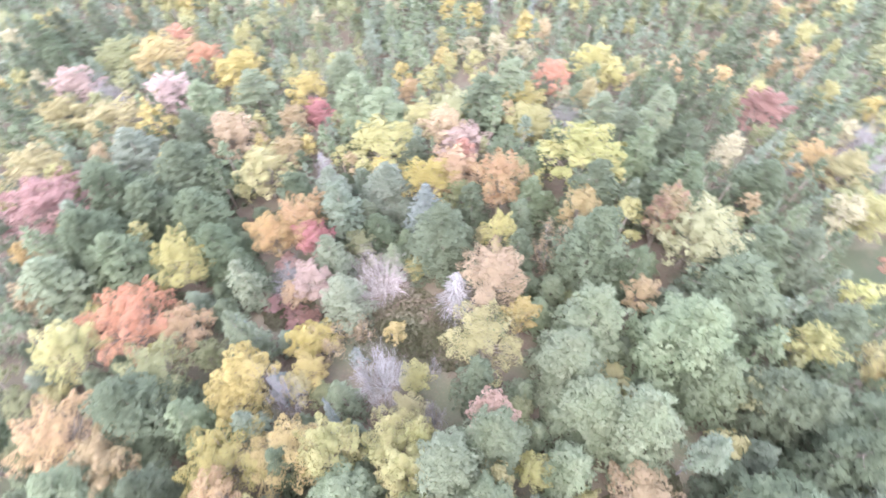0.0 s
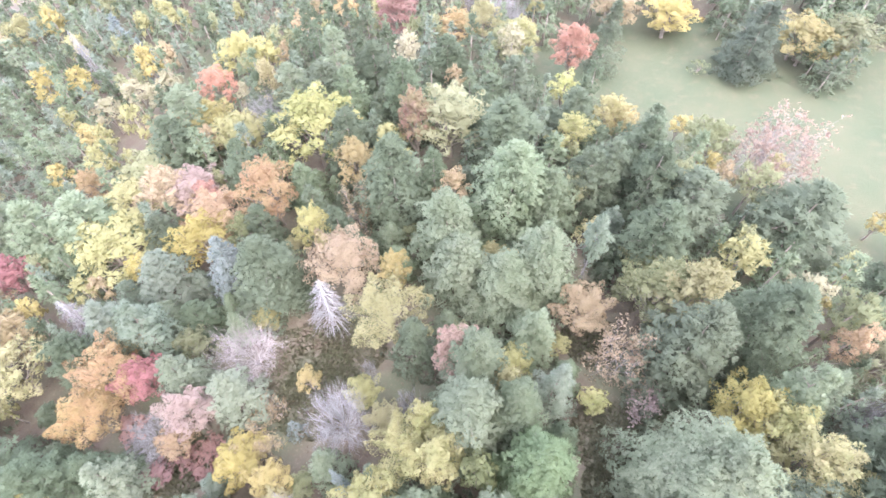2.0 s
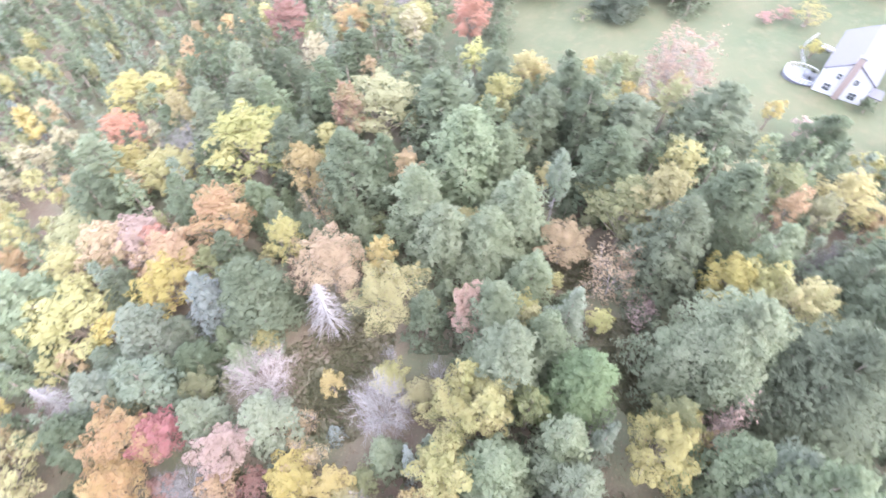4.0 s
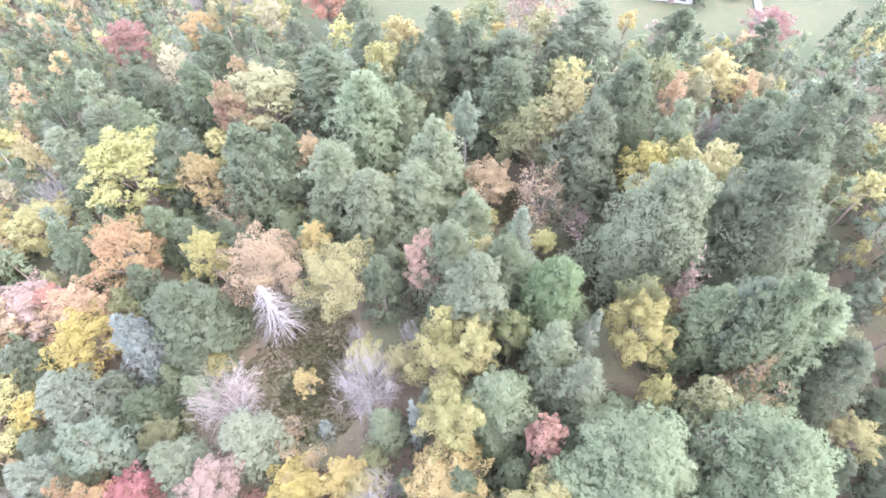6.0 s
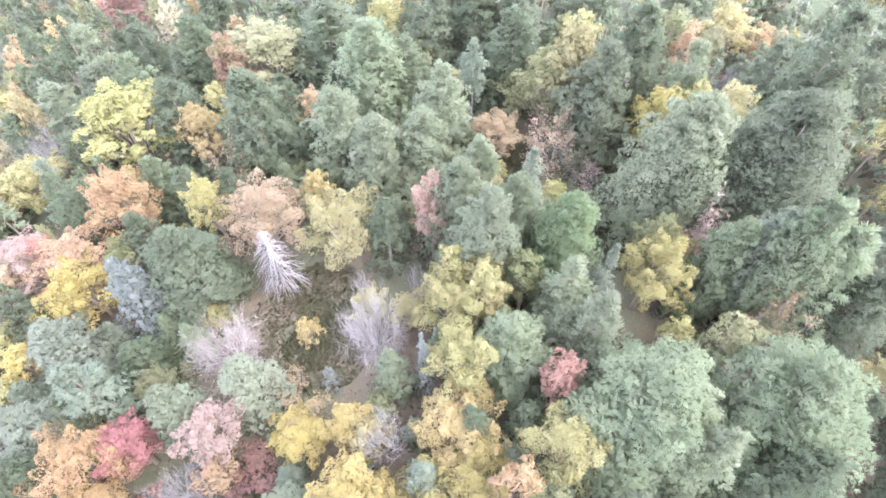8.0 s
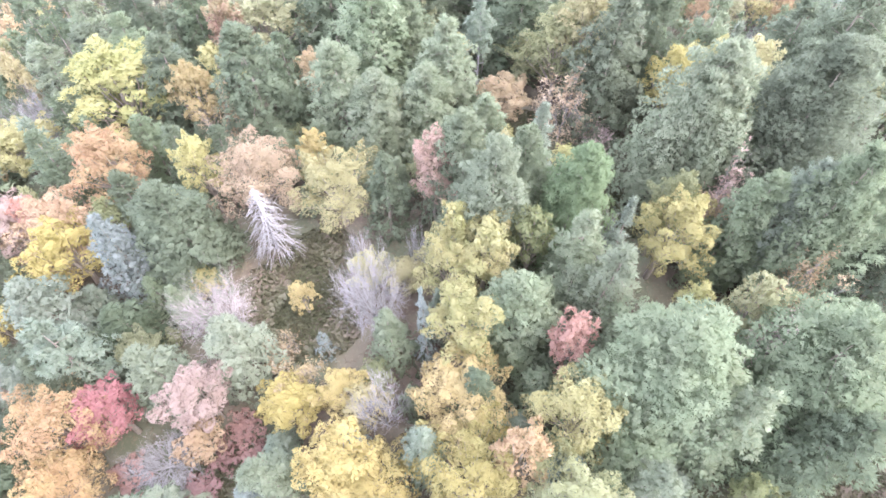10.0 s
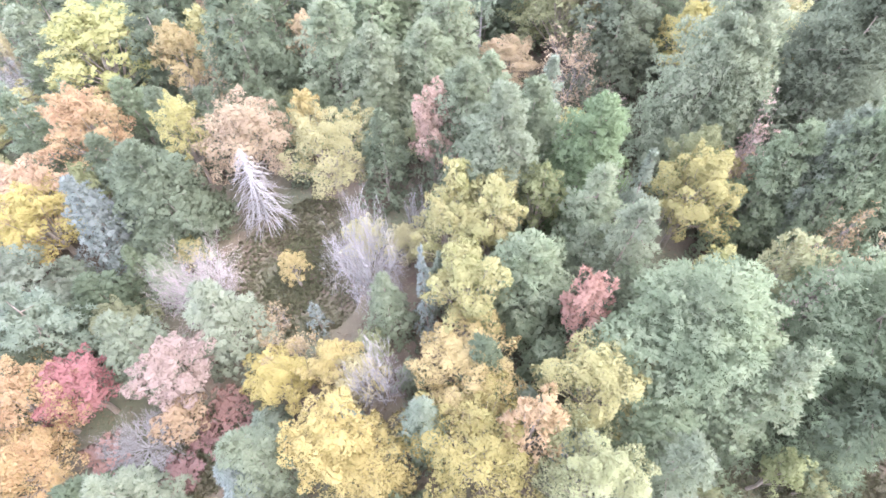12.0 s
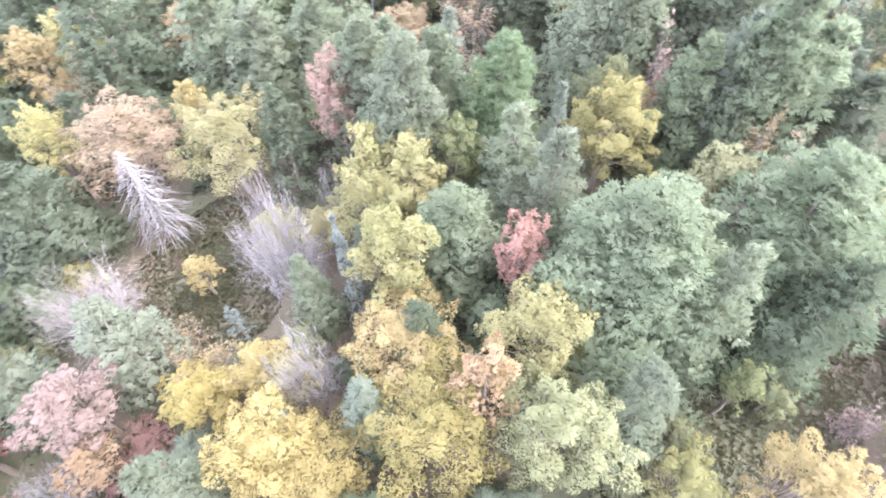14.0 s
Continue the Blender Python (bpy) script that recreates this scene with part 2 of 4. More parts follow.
def trunk_mesh(h, r, bark, rng, limbs=(), lean=0.02):
    """A tapered, slightly bent trunk with its limbs."""
    pts = [np.array([lean * h * math.sin(i * 0.9 + 1), lean * h * math.cos(i * 1.3), h * i / 5]) for i in range(6)]
    pts[0] = np.array([0, 0, -0.6])
    seg = [(pts[i], pts[i + 1], r * (1 - i / 5.6), r * (1 - (i + 1) / 5.6)) for i in range(5)]
    for z, tip, w in limbs:
        start = np.array([0, 0, z])
        mid = (start * 0.45 + np.array(tip) * 0.55) + rng.normal(size=3) * 0.12
        seg += [(start, mid, w, w * 0.65), (mid, tip, w * 0.65, w * 0.25)]
    v, f = tubes(seg, 6)
    return mesh_of("trunk", v, f, bark, True)


def maple_model(r, h, clumps, size, seed, blades=4):
    """A broadleaf crown of many upswept, tapering sprays round a forked trunk, open below."""
    rng = np.random.default_rng(seed)
    low = h * rng.uniform(0.14, 0.24)
    cz, rz = (low + h) / 2, (h - low) / 2
    nl = int(rng.integers(52, 66)) if clumps > 3000 else int(rng.integers(30, 38)) if clumps > 600 else 16
    stretch, turn = rng.uniform(0.0, 0.22), rng.uniform(0, 6.28)
    up = np.array([0, 0, 1.0])
    sprays, total = [], 0.0
    for i in range(nl):
        z = 1 - 1.55 * i / (nl - 1)
        az = i * 2.39996 + rng.uniform(-0.5, 0.5)
        wide = 1 - stretch * abs(math.sin(az - turn)) + 0.10 * math.sin(3 * az + seed)
        k = math.sqrt(max(0.02, 1 - z * z)) * rng.uniform(0.46, 0.98) * wide * (0.35 if i % 6 == 0 else 1.0)
        z = max(z, 0.5) if i % 6 == 0 else z
        c = np.array([r * k * math.cos(az), r * k * math.sin(az), cz + z * rz * rng.uniform(0.60, 0.88)])
        fore = np.array([math.cos(az) * k * 0.9, math.sin(az) * k * 0.9, 0.55 + 0.35 * z]) + rng.normal(size=3) * 0.14
        fore /= np.linalg.norm(fore)
        side = np.cross(fore, up + 0.01)
        side /= np.linalg.norm(side)
        a, w = r * rng.uniform(0.20, 0.36), r * rng.uniform(0.13, 0.22) * (1.0 if nl > 40 else 1.3)
        c[2] = min(c[2], h - a * fore[2])
        sprays.append((c, fore, side, np.cross(side, fore), a, w))
        total += a * w
    pts, nrm = [], []
    for c, fore, side, over, a, w in sprays:
        u = unit(rng, int(clumps * a * w / total) + 1)
        u = np.where((u @ np.stack([fore, side, over]))[:, 2:] < -0.55, -u, u)
        grow = (1.10 - 0.26 * rng.random(len(u)) ** 1.2)[:, None]
        taper = 1 - 0.45 * np.clip(u[:, :1], -0.3, 1)
        pts.append(c + (fore * u[:, :1] * a + (side * u[:, 1:2] + over * u[:, 2:]) * w * taper) * grow)
        nrm.append(fore * (u[:, :1] * 0.7 + 0.15) + side * u[:, 1:2] + over * u[:, 2:])
    p, d = np.concatenate(pts), np.concatenate(nrm)
    round_way = (p - np.array([0, 0, cz * 0.75])) / np.array([r, r, rz])
    nv = d * 0.5 + 0.6 * round_way + 0.12 * unit(rng, len(p)) + up * 0.3
    nv /= np.linalg.norm(nv, axis=1, keepdims=True)
    v, f, nrm = leaves(p, nv, size, rng, blades)
    limbs = [(low * rng.uniform(0.7, 1.6), c, r * 0.016 + 0.02) for c, *_ in sprays[1::2]]
    return trunk_mesh(h * 0.82, 0.035 * h * 0.6 + 0.05, BARK, rng, limbs), mesh_of("crown", v, f, LEAF["green"], normals=nrm)


def conifer_model(r, h, boughs, per, size, seed, slim=0.0, low=0.08, bulge=1.0, blades=4, trunk_bark=None, bare_to=0.0):
    """A conifer: drooping boughs in loose whorls, each a soft pad set with fine fanned twigs."""
    rng = np.random.default_rng(seed)
    low_z = h * max(low, bare_to)
    t = np.sort(rng.random(boughs) ** (0.95 - 0.1 * slim))
    az = np.arange(boughs) * 2.39996 + rng.uniform(-0.5, 0.5, boughs)
    lumps = 1 + 0.13 * np.sin(3 * az + 4 * t * math.pi + seed) + 0.09 * np.sin(5 * az - 7 * t + 2 * seed) + rng.uniform(-0.17, 0.17, boughs)
    dome = np.sqrt(np.clip(1 - (np.clip(t - 0.25, 0, 1) / 0.76) ** 2, 0, 1))
    cone = (1 - t) ** (0.74 + 0.20 * slim)
    shape = np.clip((dome * (0.32 - 0.30 * slim) + cone * (0.68 + 0.30 * slim)) * (0.8 + 0.2 * np.minimum(1, t / 0.15)), 0.02, None) * bulge
    reach = np.clip(r * shape * lumps, 0.10 * r * (1 - slim) + 0.12, None)
    z0 = low_z + (h - low_z) * t
    up = np.array([0, 0, 1.0])
    pts, outs, ways = [], [], []
    for b in range(boughs):
        d = np.array([math.cos(az[b]), math.sin(az[b]), 0])
        droop = 0.34 * (1 - t[b]) + 0.06 - 0.75 * t[b] ** 3 + rng.uniform(-0.12, 0.12)
        fore = d - up * droop
        fore /= np.linalg.norm(fore)
        side = np.cross(up, d)
        over = np.cross(fore, side)
        a = max(0.40 * reach[b], 0.09 * r)
        w = min(max(0.26 * reach[b], 0.10 * r), 0.17 * r + 0.2) * rng.uniform(0.8, 1.25)
        c = 0.45 * w
        mid = d * reach[b] * 0.64 + up * (z0[b] - droop * reach[b] * 0.5)
        share = int(per * rng.uniform(0.85, 1.15) * (0.55 + 0.45 * reach[b] / (0.7 * r)))
        u = unit(rng, share + 2)
        u[:, 2] = np.where(u[:, 2] < -0.25, -u[:, 2], u[:, 2])
        grow = (1.1 - 0.28 * rng.random(len(u)) ** 1.3)[:, None]
        taper = (1 - 0.35 * np.clip(u[:, :1], 0, 1))
        pts.append(mid + (fore * u[:, :1] * a + side * u[:, 1:2] * w * taper + over * u[:, 2:] * c) * grow)
        o = fore * u[:, :1] * 0.45 + side * u[:, 1:2] * 0.6 + over * u[:, 2:] * 0.8 + d * 0.45 + up * 0.35 + 0.15 * unit(rng, len(u))
        outs.append(o / np.linalg.norm(o, axis=1, keepdims=True))
        ways.append(fore * (0.55 + 0.35 * u[:, :1]) + side * u[:, 1:2] * 0.8 + over * u[:, 2:] * 0.35 - up * 0.12 + 0.38 * unit(rng, len(u)))
    tops = 8
    pts.append(np.array([[0, 0, h - size * 0.35 * j] for j in range(tops)]) + rng.normal(size=(tops, 3)) * size * 0.12)
    o = unit(rng, tops) * 0.6 + up
    outs.append(o / np.linalg.norm(o, axis=1, keepdims=True)), ways.append(o)
    v, f, nrm = leaves(np.concatenate(pts), np.concatenate(outs), size, rng, blades, 0.14, False, np.concatenate(ways), 0.15, 0.5)
    pick = rng.permutation(boughs)[:10]
    limbs = [(z0[b], (math.cos(az[b]) * reach[b] * 0.85, math.sin(az[b]) * reach[b] * 0.85, z0[b] - 0.12 * reach[b]), 0.05) for b in pick]
    if bare_to:
        for i in range(22):
            z = h * bare_to * rng.uniform(0.25, 1.0)
            a, ln = rng.uniform(0, 6.28), rng.uniform(0.7, 1.9)
            limbs.append((z, (math.cos(a) * ln, math.sin(a) * ln, z + rng.uniform(-0.5, 0.3)), 0.045))
    return trunk_mesh(h * 0.97, 0.012 * h + 0.06, trunk_bark or BARK, rng, limbs, 0.006), mesh_of("crown", v, f, LEAF["green"], normals=nrm)


def bare_model(r, h, seed, levels=(8, 6, 5, 4), spread=1.0, bark=None, leaf_count=0, leaf_size=0.2):
    """A leafless tree: limbs that fork again and again into fine twigs, fanned upwards. Gives the trunk, its limbs and its leaves."""
    rng = np.random.default_rng(seed)
    groups, tips = [[]], []

    def grow(p, d, ln, w, lev):
        if lev == 1:
            groups.append([])
        seg = groups[-1]
        bend = d + rng.normal(size=3) * 0.12 + np.array([0, 0, 0.06])
        bend /= np.linalg.norm(bend)
        m = p + d * ln * 0.5
        q = m + bend * ln * 0.5
        if lev == len(levels):
            seg.append((p, q, w, w * 0.4))
            tips.append(q)
            return
        (groups[0] if lev == 0 else seg).extend([(p, m, w, w * 0.8), (m, q, w * 0.8, w * 0.5)])
        for i in range(levels[lev]):
            nd = bend * 0.95 + unit(rng, 1)[0] * 0.85 * spread
            start = p + (q - p) * rng.uniform(0.25, 1.0)
            if lev == 0:
                a = 2 * math.pi * i * 0.382 + rng.uniform(-0.3, 0.3)
                tilt = 1.9 * spread * math.sqrt((i + 0.5) / levels[0])
                nd = np.array([math.cos(a) * tilt, math.sin(a) * tilt, 0.75])
            nd /= np.linalg.norm(nd)
            grow(start, nd, ln * rng.uniform(0.45, 0.75) if lev else h * rng.uniform(0.38, 0.44), max(w * (0.42 if lev else 0.36), 0.011), lev + 1)

    grow(np.array([0, 0, -0.3]), np.array([0, 0, 1.0]), h * 0.18, 0.009 * h + 0.02, 0)
    pts = np.array(tips)
    sx = r / max(0.1, np.percentile(np.hypot(pts[:, 0], pts[:, 1]), 90))
    sz = h / max(0.1, np.percentile(pts[:, 2], 98))
    k = np.array([sx, sx, sz])
    made = [mesh_of("limb", *tubes([(p * k, q * k, a, b) for p, q, a, b in seg], 3), bark or BARK_PALE) for seg in groups]
    crown = None
    if leaf_count:
        pick = pts[rng.integers(0, len(pts), leaf_count)] * k + rng.normal(size=(leaf_count, 3)) * 0.25
        nv = unit(rng, leaf_count) + np.array([0, 0, 0.6])
        lv, lf, nrm = leaves(pick, nv / np.linalg.norm(nv, axis=1, keepdims=True), leaf_size, rng)
        crown = mesh_of("crown", lv, lf, LEAF["blush"], normals=nrm)
    return made, crown


def deadcone_model(r, h, seed):
    """A dead standing conifer: a bleached stem with drooping, twiggy, needleless boughs."""
    rng = np.random.default_rng(seed)
    stem = [(np.array([0, 0, h * i / 4 - 0.3]), np.array([0, 0, h * (i + 1) / 4 - 0.3]), 0.13 * (1 - i / 4.4), 0.13 * (1 - (i + 1) / 4.4)) for i in range(4)]
    groups = [stem] + [[] for _ in range(8)]
    for b in range(170):
        t = (b + rng.random()) / 170
        a, ln = b * 2.4 + rng.uniform(-0.4, 0.4), r * (1 - t) ** 0.66 * rng.uniform(0.65, 1.15) + 0.15
        d = np.array([math.cos(a), math.sin(a), 0])
        p = np.array([0, 0, h * (0.06 + 0.92 * t)])
        m, q = p + d * ln * 0.55 + np.array([0, 0, -0.30 * ln]), p + d * ln + np.array([0, 0, -0.95 * ln])
        seg = groups[1 + b % 8]
        seg += [(p, m, 0.035, 0.028), (m, q, 0.028, 0.014)]
        for _ in range(6):
            s = rng.uniform(0.3, 1.0)
            o = p + (q - p) * s + np.array([0, 0, 0.06 * ln])
            e = o + (d * 0.35 + unit(rng, 1)[0] * 0.45 + np.array([0, 0, -0.55])) * ln * rng.uniform(0.3, 0.6)
            seg.append((o, e, 0.017, 0.008))
    return [mesh_of("trunk", *tubes([s for seg in groups for s in seg], 3), BARK_PALE)], None


MODELS = {}


def model(kind, cls, variant):
    """Trunk and crown meshes with their base radius and height; built once each and shared."""
    key = (kind, cls, variant)
    if key in MODELS:
        return MODELS[key]
    seed = variant * 17 + 3 + len(cls) * 5
    size = {"big": (5.4, 15.0), "mid": (3.5, 12.5), "small": (2.0, 8.0), "near": (5.4, 15.0), "vast": (8.0, 16.5), "fine": (3.5, 12.5), "far": (3.6, 12.5), "remote": (3.6, 12.5), "tiny": (1.5, 3.5)}[cls]
    r, h = size
    if kind == "maple":
        count, ls = {"near": (14500, 0.20), "big": (7200, 0.31), "fine": (8600, 0.20), "mid": (3900, 0.30), "small": (1500, 0.26), "far": (380, 0.74), "remote": (135, 1.4), "tiny": (420, 0.28)}[cls]
        made = maple_model(r, h, count, ls, seed, 3)
    elif kind == "shrub":
        made = maple_model(r, h, 600, 0.30, seed)
    elif kind == "hemlock":
        boughs, per, ls = {"vast": (230, 116, 0.35), "near": (180, 66, 0.35), "big": (140, 36, 0.50), "mid": (96, 27, 0.42), "small": (52, 16, 0.40), "far": (30, 8, 1.0), "remote": (20, 5, 1.5), "tiny": (26, 10, 0.3)}[cls]
        made = conifer_model(r, h, boughs, per, ls, seed, 0.0, 0.06, 1.08, 3 if cls in ("far", "remote") else 4)
    elif kind == "spruce":
        boughs, per, ls = {"near": (150, 30, 0.42), "big": (150, 26, 0.48), "mid": (110, 18, 0.42), "small": (80, 14, 0.32), "far": (36, 8, 0.85), "remote": (22, 5, 1.3), "tiny": (26, 9, 0.28)}[cls]
        made = conifer_model(r, h, boughs, per, ls, seed, 0.75, 0.03, 1.1, 3 if cls in ("far", "remote") else 4)
    elif kind == "snag":
        made = conifer_model(r, h, 60, 22, 0.5, seed, 0.35, 0.1, 1.0, 4, BARK_PALE, 0.55)
    elif kind == "bare":
        made = bare_model(r, h, seed, (22, 7, 5, 3) if cls in ("big", "mid") else (12, 5, 4, 3))
    elif kind == "sparse":
        made = bare_model(r, h, seed, (8, 5, 4, 3), 1.0, BARK_MAUVE, {"tiny": 350, "small": 800}.get(cls, 1800), 0.27)
    else:
        made = deadcone_model(r, h, seed)
    MODELS[key] = (*made, r, h)
    return MODELS[key]


SHADE = {
    "deep": "dark green", "green": "mid green", "light": "pale green", "vivid": "fresh green", "field": "dense dark green", "sage": "grey-green",
    "blue": "blue-grey", "lemon": "lemon yellow", "yellow": "clear yellow", "gold": "golden yellow", "ochre": "ochre", "olive": "olive yellow",
    "khaki": "pale khaki", "pale": "pale yellow-green", "moss": "moss green", "lime": "lime green", "tan": "tan brown", "peach": "peach orange",
    "orange": "bright orange", "coral": "coral red", "red": "rosy red", "crimson": "crimson", "rose": "dusty rose", "pink": "muted pink",
    "pinkfield": "dusty pink", "blush": "pale pink", "mauve": "purplish mauve", "cream": "cream yellow", "silver": "silvery", "mauvebark": "rosy grey",
}
KINDS = {
    "hemlock": ("hemlock_tree", "tree", "{} hemlock with layered drooping boughs in the wood", "hemlocks of the wood"),
    "spruce": ("spruce_tree", "tree", "{} spruce with a pointed narrow crown in the wood", "spruces of the wood"),
    "maple": ("maple_tree", "tree", "broadleaf tree in {} autumn leaf in the wood", "autumn broadleaf trees"),
    "snag": ("pine_tree", "tree", "{} pine, its lower trunk bare and bleached", "pines"),
    "bare": ("bare_tree", "tree", "{} leafless tree with fine fanned twigs", "leafless trees"),
    "deadcone": ("dead_conifer", "tree", "{} dead conifer with drooping needleless boughs", "dead conifers"),
    "sparse": ("thin_tree", "tree", "half-bare tree with thin {} leaves", "half-bare trees"),
    "shrub": ("shrub", "shrub", "low {} shrub on open ground", "shrubs"),
}
PLANTED = []
RNG = random.Random(7)


def plant(kind, shade, x, y, tall, wide):
    """One tree: an Empty at its foot that holds trunk and crown."""
    away = math.hypot(x + 20, y - 14)
    cls = "vast" if kind == "hemlock" and wide > 6.4 and away < 45 else "near" if wide > 4.0 and away < 38 else "big" if wide > 4.3 and away < 55 else "mid" if wide > 2.5 else "small" if wide > 1.6 or tall > 6 else "tiny"
    if kind == "maple" and cls == "mid" and away < 46:
        cls = "fine"
    if kind in ("maple", "hemlock", "spruce") and cls != "tiny":
        cls = "big" if shade == "field" else "mid" if away > 82 and wide > 4.2 else "remote" if away > 120 and wide < 3.4 else "far" if away > 82 else cls
    elif cls == "near":
        cls = "big"
    variant = len(PLANTED) % (3 if cls in ("big", "near", "vast") else 4)
    trunk, crown, r, h = model(kind, cls, variant)
    name, category, label, group = KINDS[kind]
    foot = new(name)
    foot.matrix_world = Matrix.Translation((x, y, height(x, y))) @ pose(0, 0, 0, RNG.uniform(-2, 2), RNG.uniform(-2, 2), RNG.uniform(0, 360)) @ Matrix.Diagonal((wide / r, wide / r, tall / h, 1))
    foot.empty_display_size = 0.3
    tagged(foot, label.format(SHADE[shade]), category, group)
    for i, me in enumerate(trunk if isinstance(trunk, list) else [trunk]):
        t = new("limb" if i else "trunk", me)
        t.parent = foot
        if shade == "mauvebark":
            t.material_slots[0].link = "OBJECT"
            t.material_slots[0].material = BARK_MAUVE
    if crown:
        c = new("crown", crown)
        c.parent = foot
        c.material_slots[0].link = "OBJECT"
        c.material_slots[0].material = LEAF[shade]
    PLANTED.append((x, y, wide))
    return foot


plant("maple", "lemon", 23.5, 61.0, 16.0, 7.6)
plant("maple", "gold", 21.6, 49.6, 14.4, 4.0)
plant("maple", "rose", 33.8, 47.6, 16.7, 3.4)
plant("maple", "olive", 38.3, 44.1, 15.2, 7.1)
plant("hemlock", "deep", 21.1, 40.9, 17.6, 6.4)
plant("hemlock", "green", 38.2, 71.2, 17.6, 4.9)
plant("hemlock", "green", 33.9, 63.4, 14.7, 4.8)
plant("spruce", "deep", 43.6, 69.2, 14.3, 4.1)
plant("hemlock", "deep", 23.9, 53.3, 16.5, 5.4)
plant("hemlock", "green", 29.1, 73.7, 14.2, 6.0)
plant("maple", "yellow", 28.0, 79.2, 15.1, 2.6)
plant("spruce", "deep", 44.0, 85.8, 17.1, 3.5)
plant("hemlock", "deep", 42.1, 80.9, 15.4, 3.0)
plant("spruce", "deep", 47.3, 81.7, 16.2, 3.2)
plant("maple", "cream", 48.6, 62.9, 14.8, 3.2)
plant("hemlock", "deep", 37.9, 54.0, 17.2, 5.0)
plant("hemlock", "deep", 54.7, 79.7, 15.9, 3.0)
plant("spruce", "deep", 52.9, 83.9, 14.4, 2.6)
plant("hemlock", "deep", 50.2, 80.3, 15.2, 2.8)
plant("hemlock", "deep", 39.4, 33.8, 16.5, 7.4)
plant("hemlock", "deep", 39.5, 19.4, 14.3, 4.7)
plant("hemlock", "green", 30.6, 26.4, 17.6, 7.6)
plant("hemlock", "green", 19.6, 29.3, 15.6, 5.8)
plant("hemlock", "green", 22.4, 15.8, 15.7, 5.4)
plant("hemlock", "green", 15.5, 24.7, 14.3, 5.2)
plant("hemlock", "green", 17.0, 18.6, 13.3, 5.4)
plant("snag", "sage", 28.6, 12.1, 15.5, 2.6)
plant("hemlock", "deep", 34.5, 6.0, 15.5, 5.8)
plant("maple", "olive", 38.4, 20.7, 11.4, 2.9)
plant("maple", "khaki", 26.9, -1.2, 18.7, 4.3)
plant("maple", "olive", 32.5, 4.5, 7.3, 5.2)
plant("maple", "olive", 27.3, 1.7, 14.2, 5.6)
plant("hemlock", "deep", 21.7, -3.4, 17.9, 6.0)
plant("hemlock", "deep", 29.9, -8.7, 18.5, 6.4)
plant("maple", "peach", 34.7, -17.7, 13.0, 2.0)
plant("maple", "yellow", 40.4, -25.6, 11.6, 4.2)
plant("hemlock", "green", 22.5, -14.0, 17.6, 3.6)
plant("maple", "ochre", 19.7, -11.2, 13.9, 4.2)
plant("maple", "lemon", 17.6, -17.9, 15.3, 4.8)
plant("hemlock", "green", 8.9, -9.6, 20.4, 7.4)
plant("hemlock", "deep", 7.9, -19.6, 21.0, 8.8)
plant("hemlock", "deep", 17.9, -24.9, 23.7, 6.2)
plant("hemlock", "green", -2.2, -12.3, 15.9, 4.1)
plant("hemlock", "sage", -1.6, -15.9, 17.3, 4.1)
plant("hemlock", "green", -3.8, -17.9, 20.6, 4.9)
plant("maple", "moss", 0.3, -6.8, 13.9, 2.8)
plant("maple", "yellow", -2.6, -6.5, 13.6, 5.0)
plant("spruce", "sage", -4.8, -0.8, 15.4, 2.1)
plant("hemlock", "green", -5.7, 3.2, 15.4, 3.5)
plant("hemlock", "light", -9.6, 1.4, 16.3, 3.9)
plant("sparse", "blush", 2.5, -11.9, 12.2, 2.1)
plant("maple", "tan", 21.6, 8.9, 8.0, 4.3)
plant("sparse", "tan", 18.6, 1.4, 10.0, 3.6)
plant("spruce", "sage", 9.8, 6.0, 14.5, 3.3)
plant("hemlock", "green", 5.3, 14.1, 17.2, 4.9)
plant("hemlock", "light", 0.3, 11.1, 18.3, 5.2)
plant("hemlock", "green", 3.7, 7.6, 16.0, 4.4)
plant("hemlock", "vivid", 0.8, 3.2, 16.8, 4.9)
plant("maple", "pinkfield", 5.0, 16.9, 15.2, 3.2)
plant("spruce", "deep", 4.1, 22.3, 13.5, 3.7)
plant("maple", "khaki", 5.3, 28.0, 12.0, 5.4)
plant("maple", "gold", 10.7, 31.3, 11.5, 2.6)
plant("maple", "tan", 7.0, 37.8, 12.6, 6.0)
plant("deadcone", "silver", 1.8, 36.1, 12.0, 4.0)
plant("maple", "yellow", 8.4, 45.1, 13.2, 2.8)
plant("maple", "orange", 9.5, 56.2, 14.4, 5.2)
plant("hemlock", "deep", 10.9, 65.5, 13.2, 4.1)
plant("maple", "orange", -1.1, 63.3, 5.5, 4.9)
plant("maple", "blush", 5.2, 71.7, 8.4, 4.2)
plant("hemlock", "deep", 4.9, 52.5, 11.8, 3.6)
plant("hemlock", "deep", -0.5, 44.9, 14.4, 6.2)
plant("spruce", "blue", -3.0, 51.1, 13.3, 4.4)
plant("bare", "mauvebark", -9.1, 39.0, 10.0, 4.3)
plant("bare", "silver", -8.0, 22.9, 13.2, 3.5)
plant("maple", "gold", -6.8, 30.6, 5.9, 1.8)
plant("maple", "lemon", -2.5, 14.8, 14.3, 2.1)
plant("maple", "lime", -3.1, 6.9, 13.3, 2.4)
plant("maple", "lemon", -4.5, 11.6, 13.7, 3.8)
plant("maple", "lemon", -6.1, 14.8, 12.1, 4.2)
plant("maple", "lemon", -12.9, 13.6, 14.3, 4.0)
plant("spruce", "green", -12.5, 20.4, 11.2, 3.0)
plant("spruce", "blue", -13.1, 16.9, 15.3, 1.2)
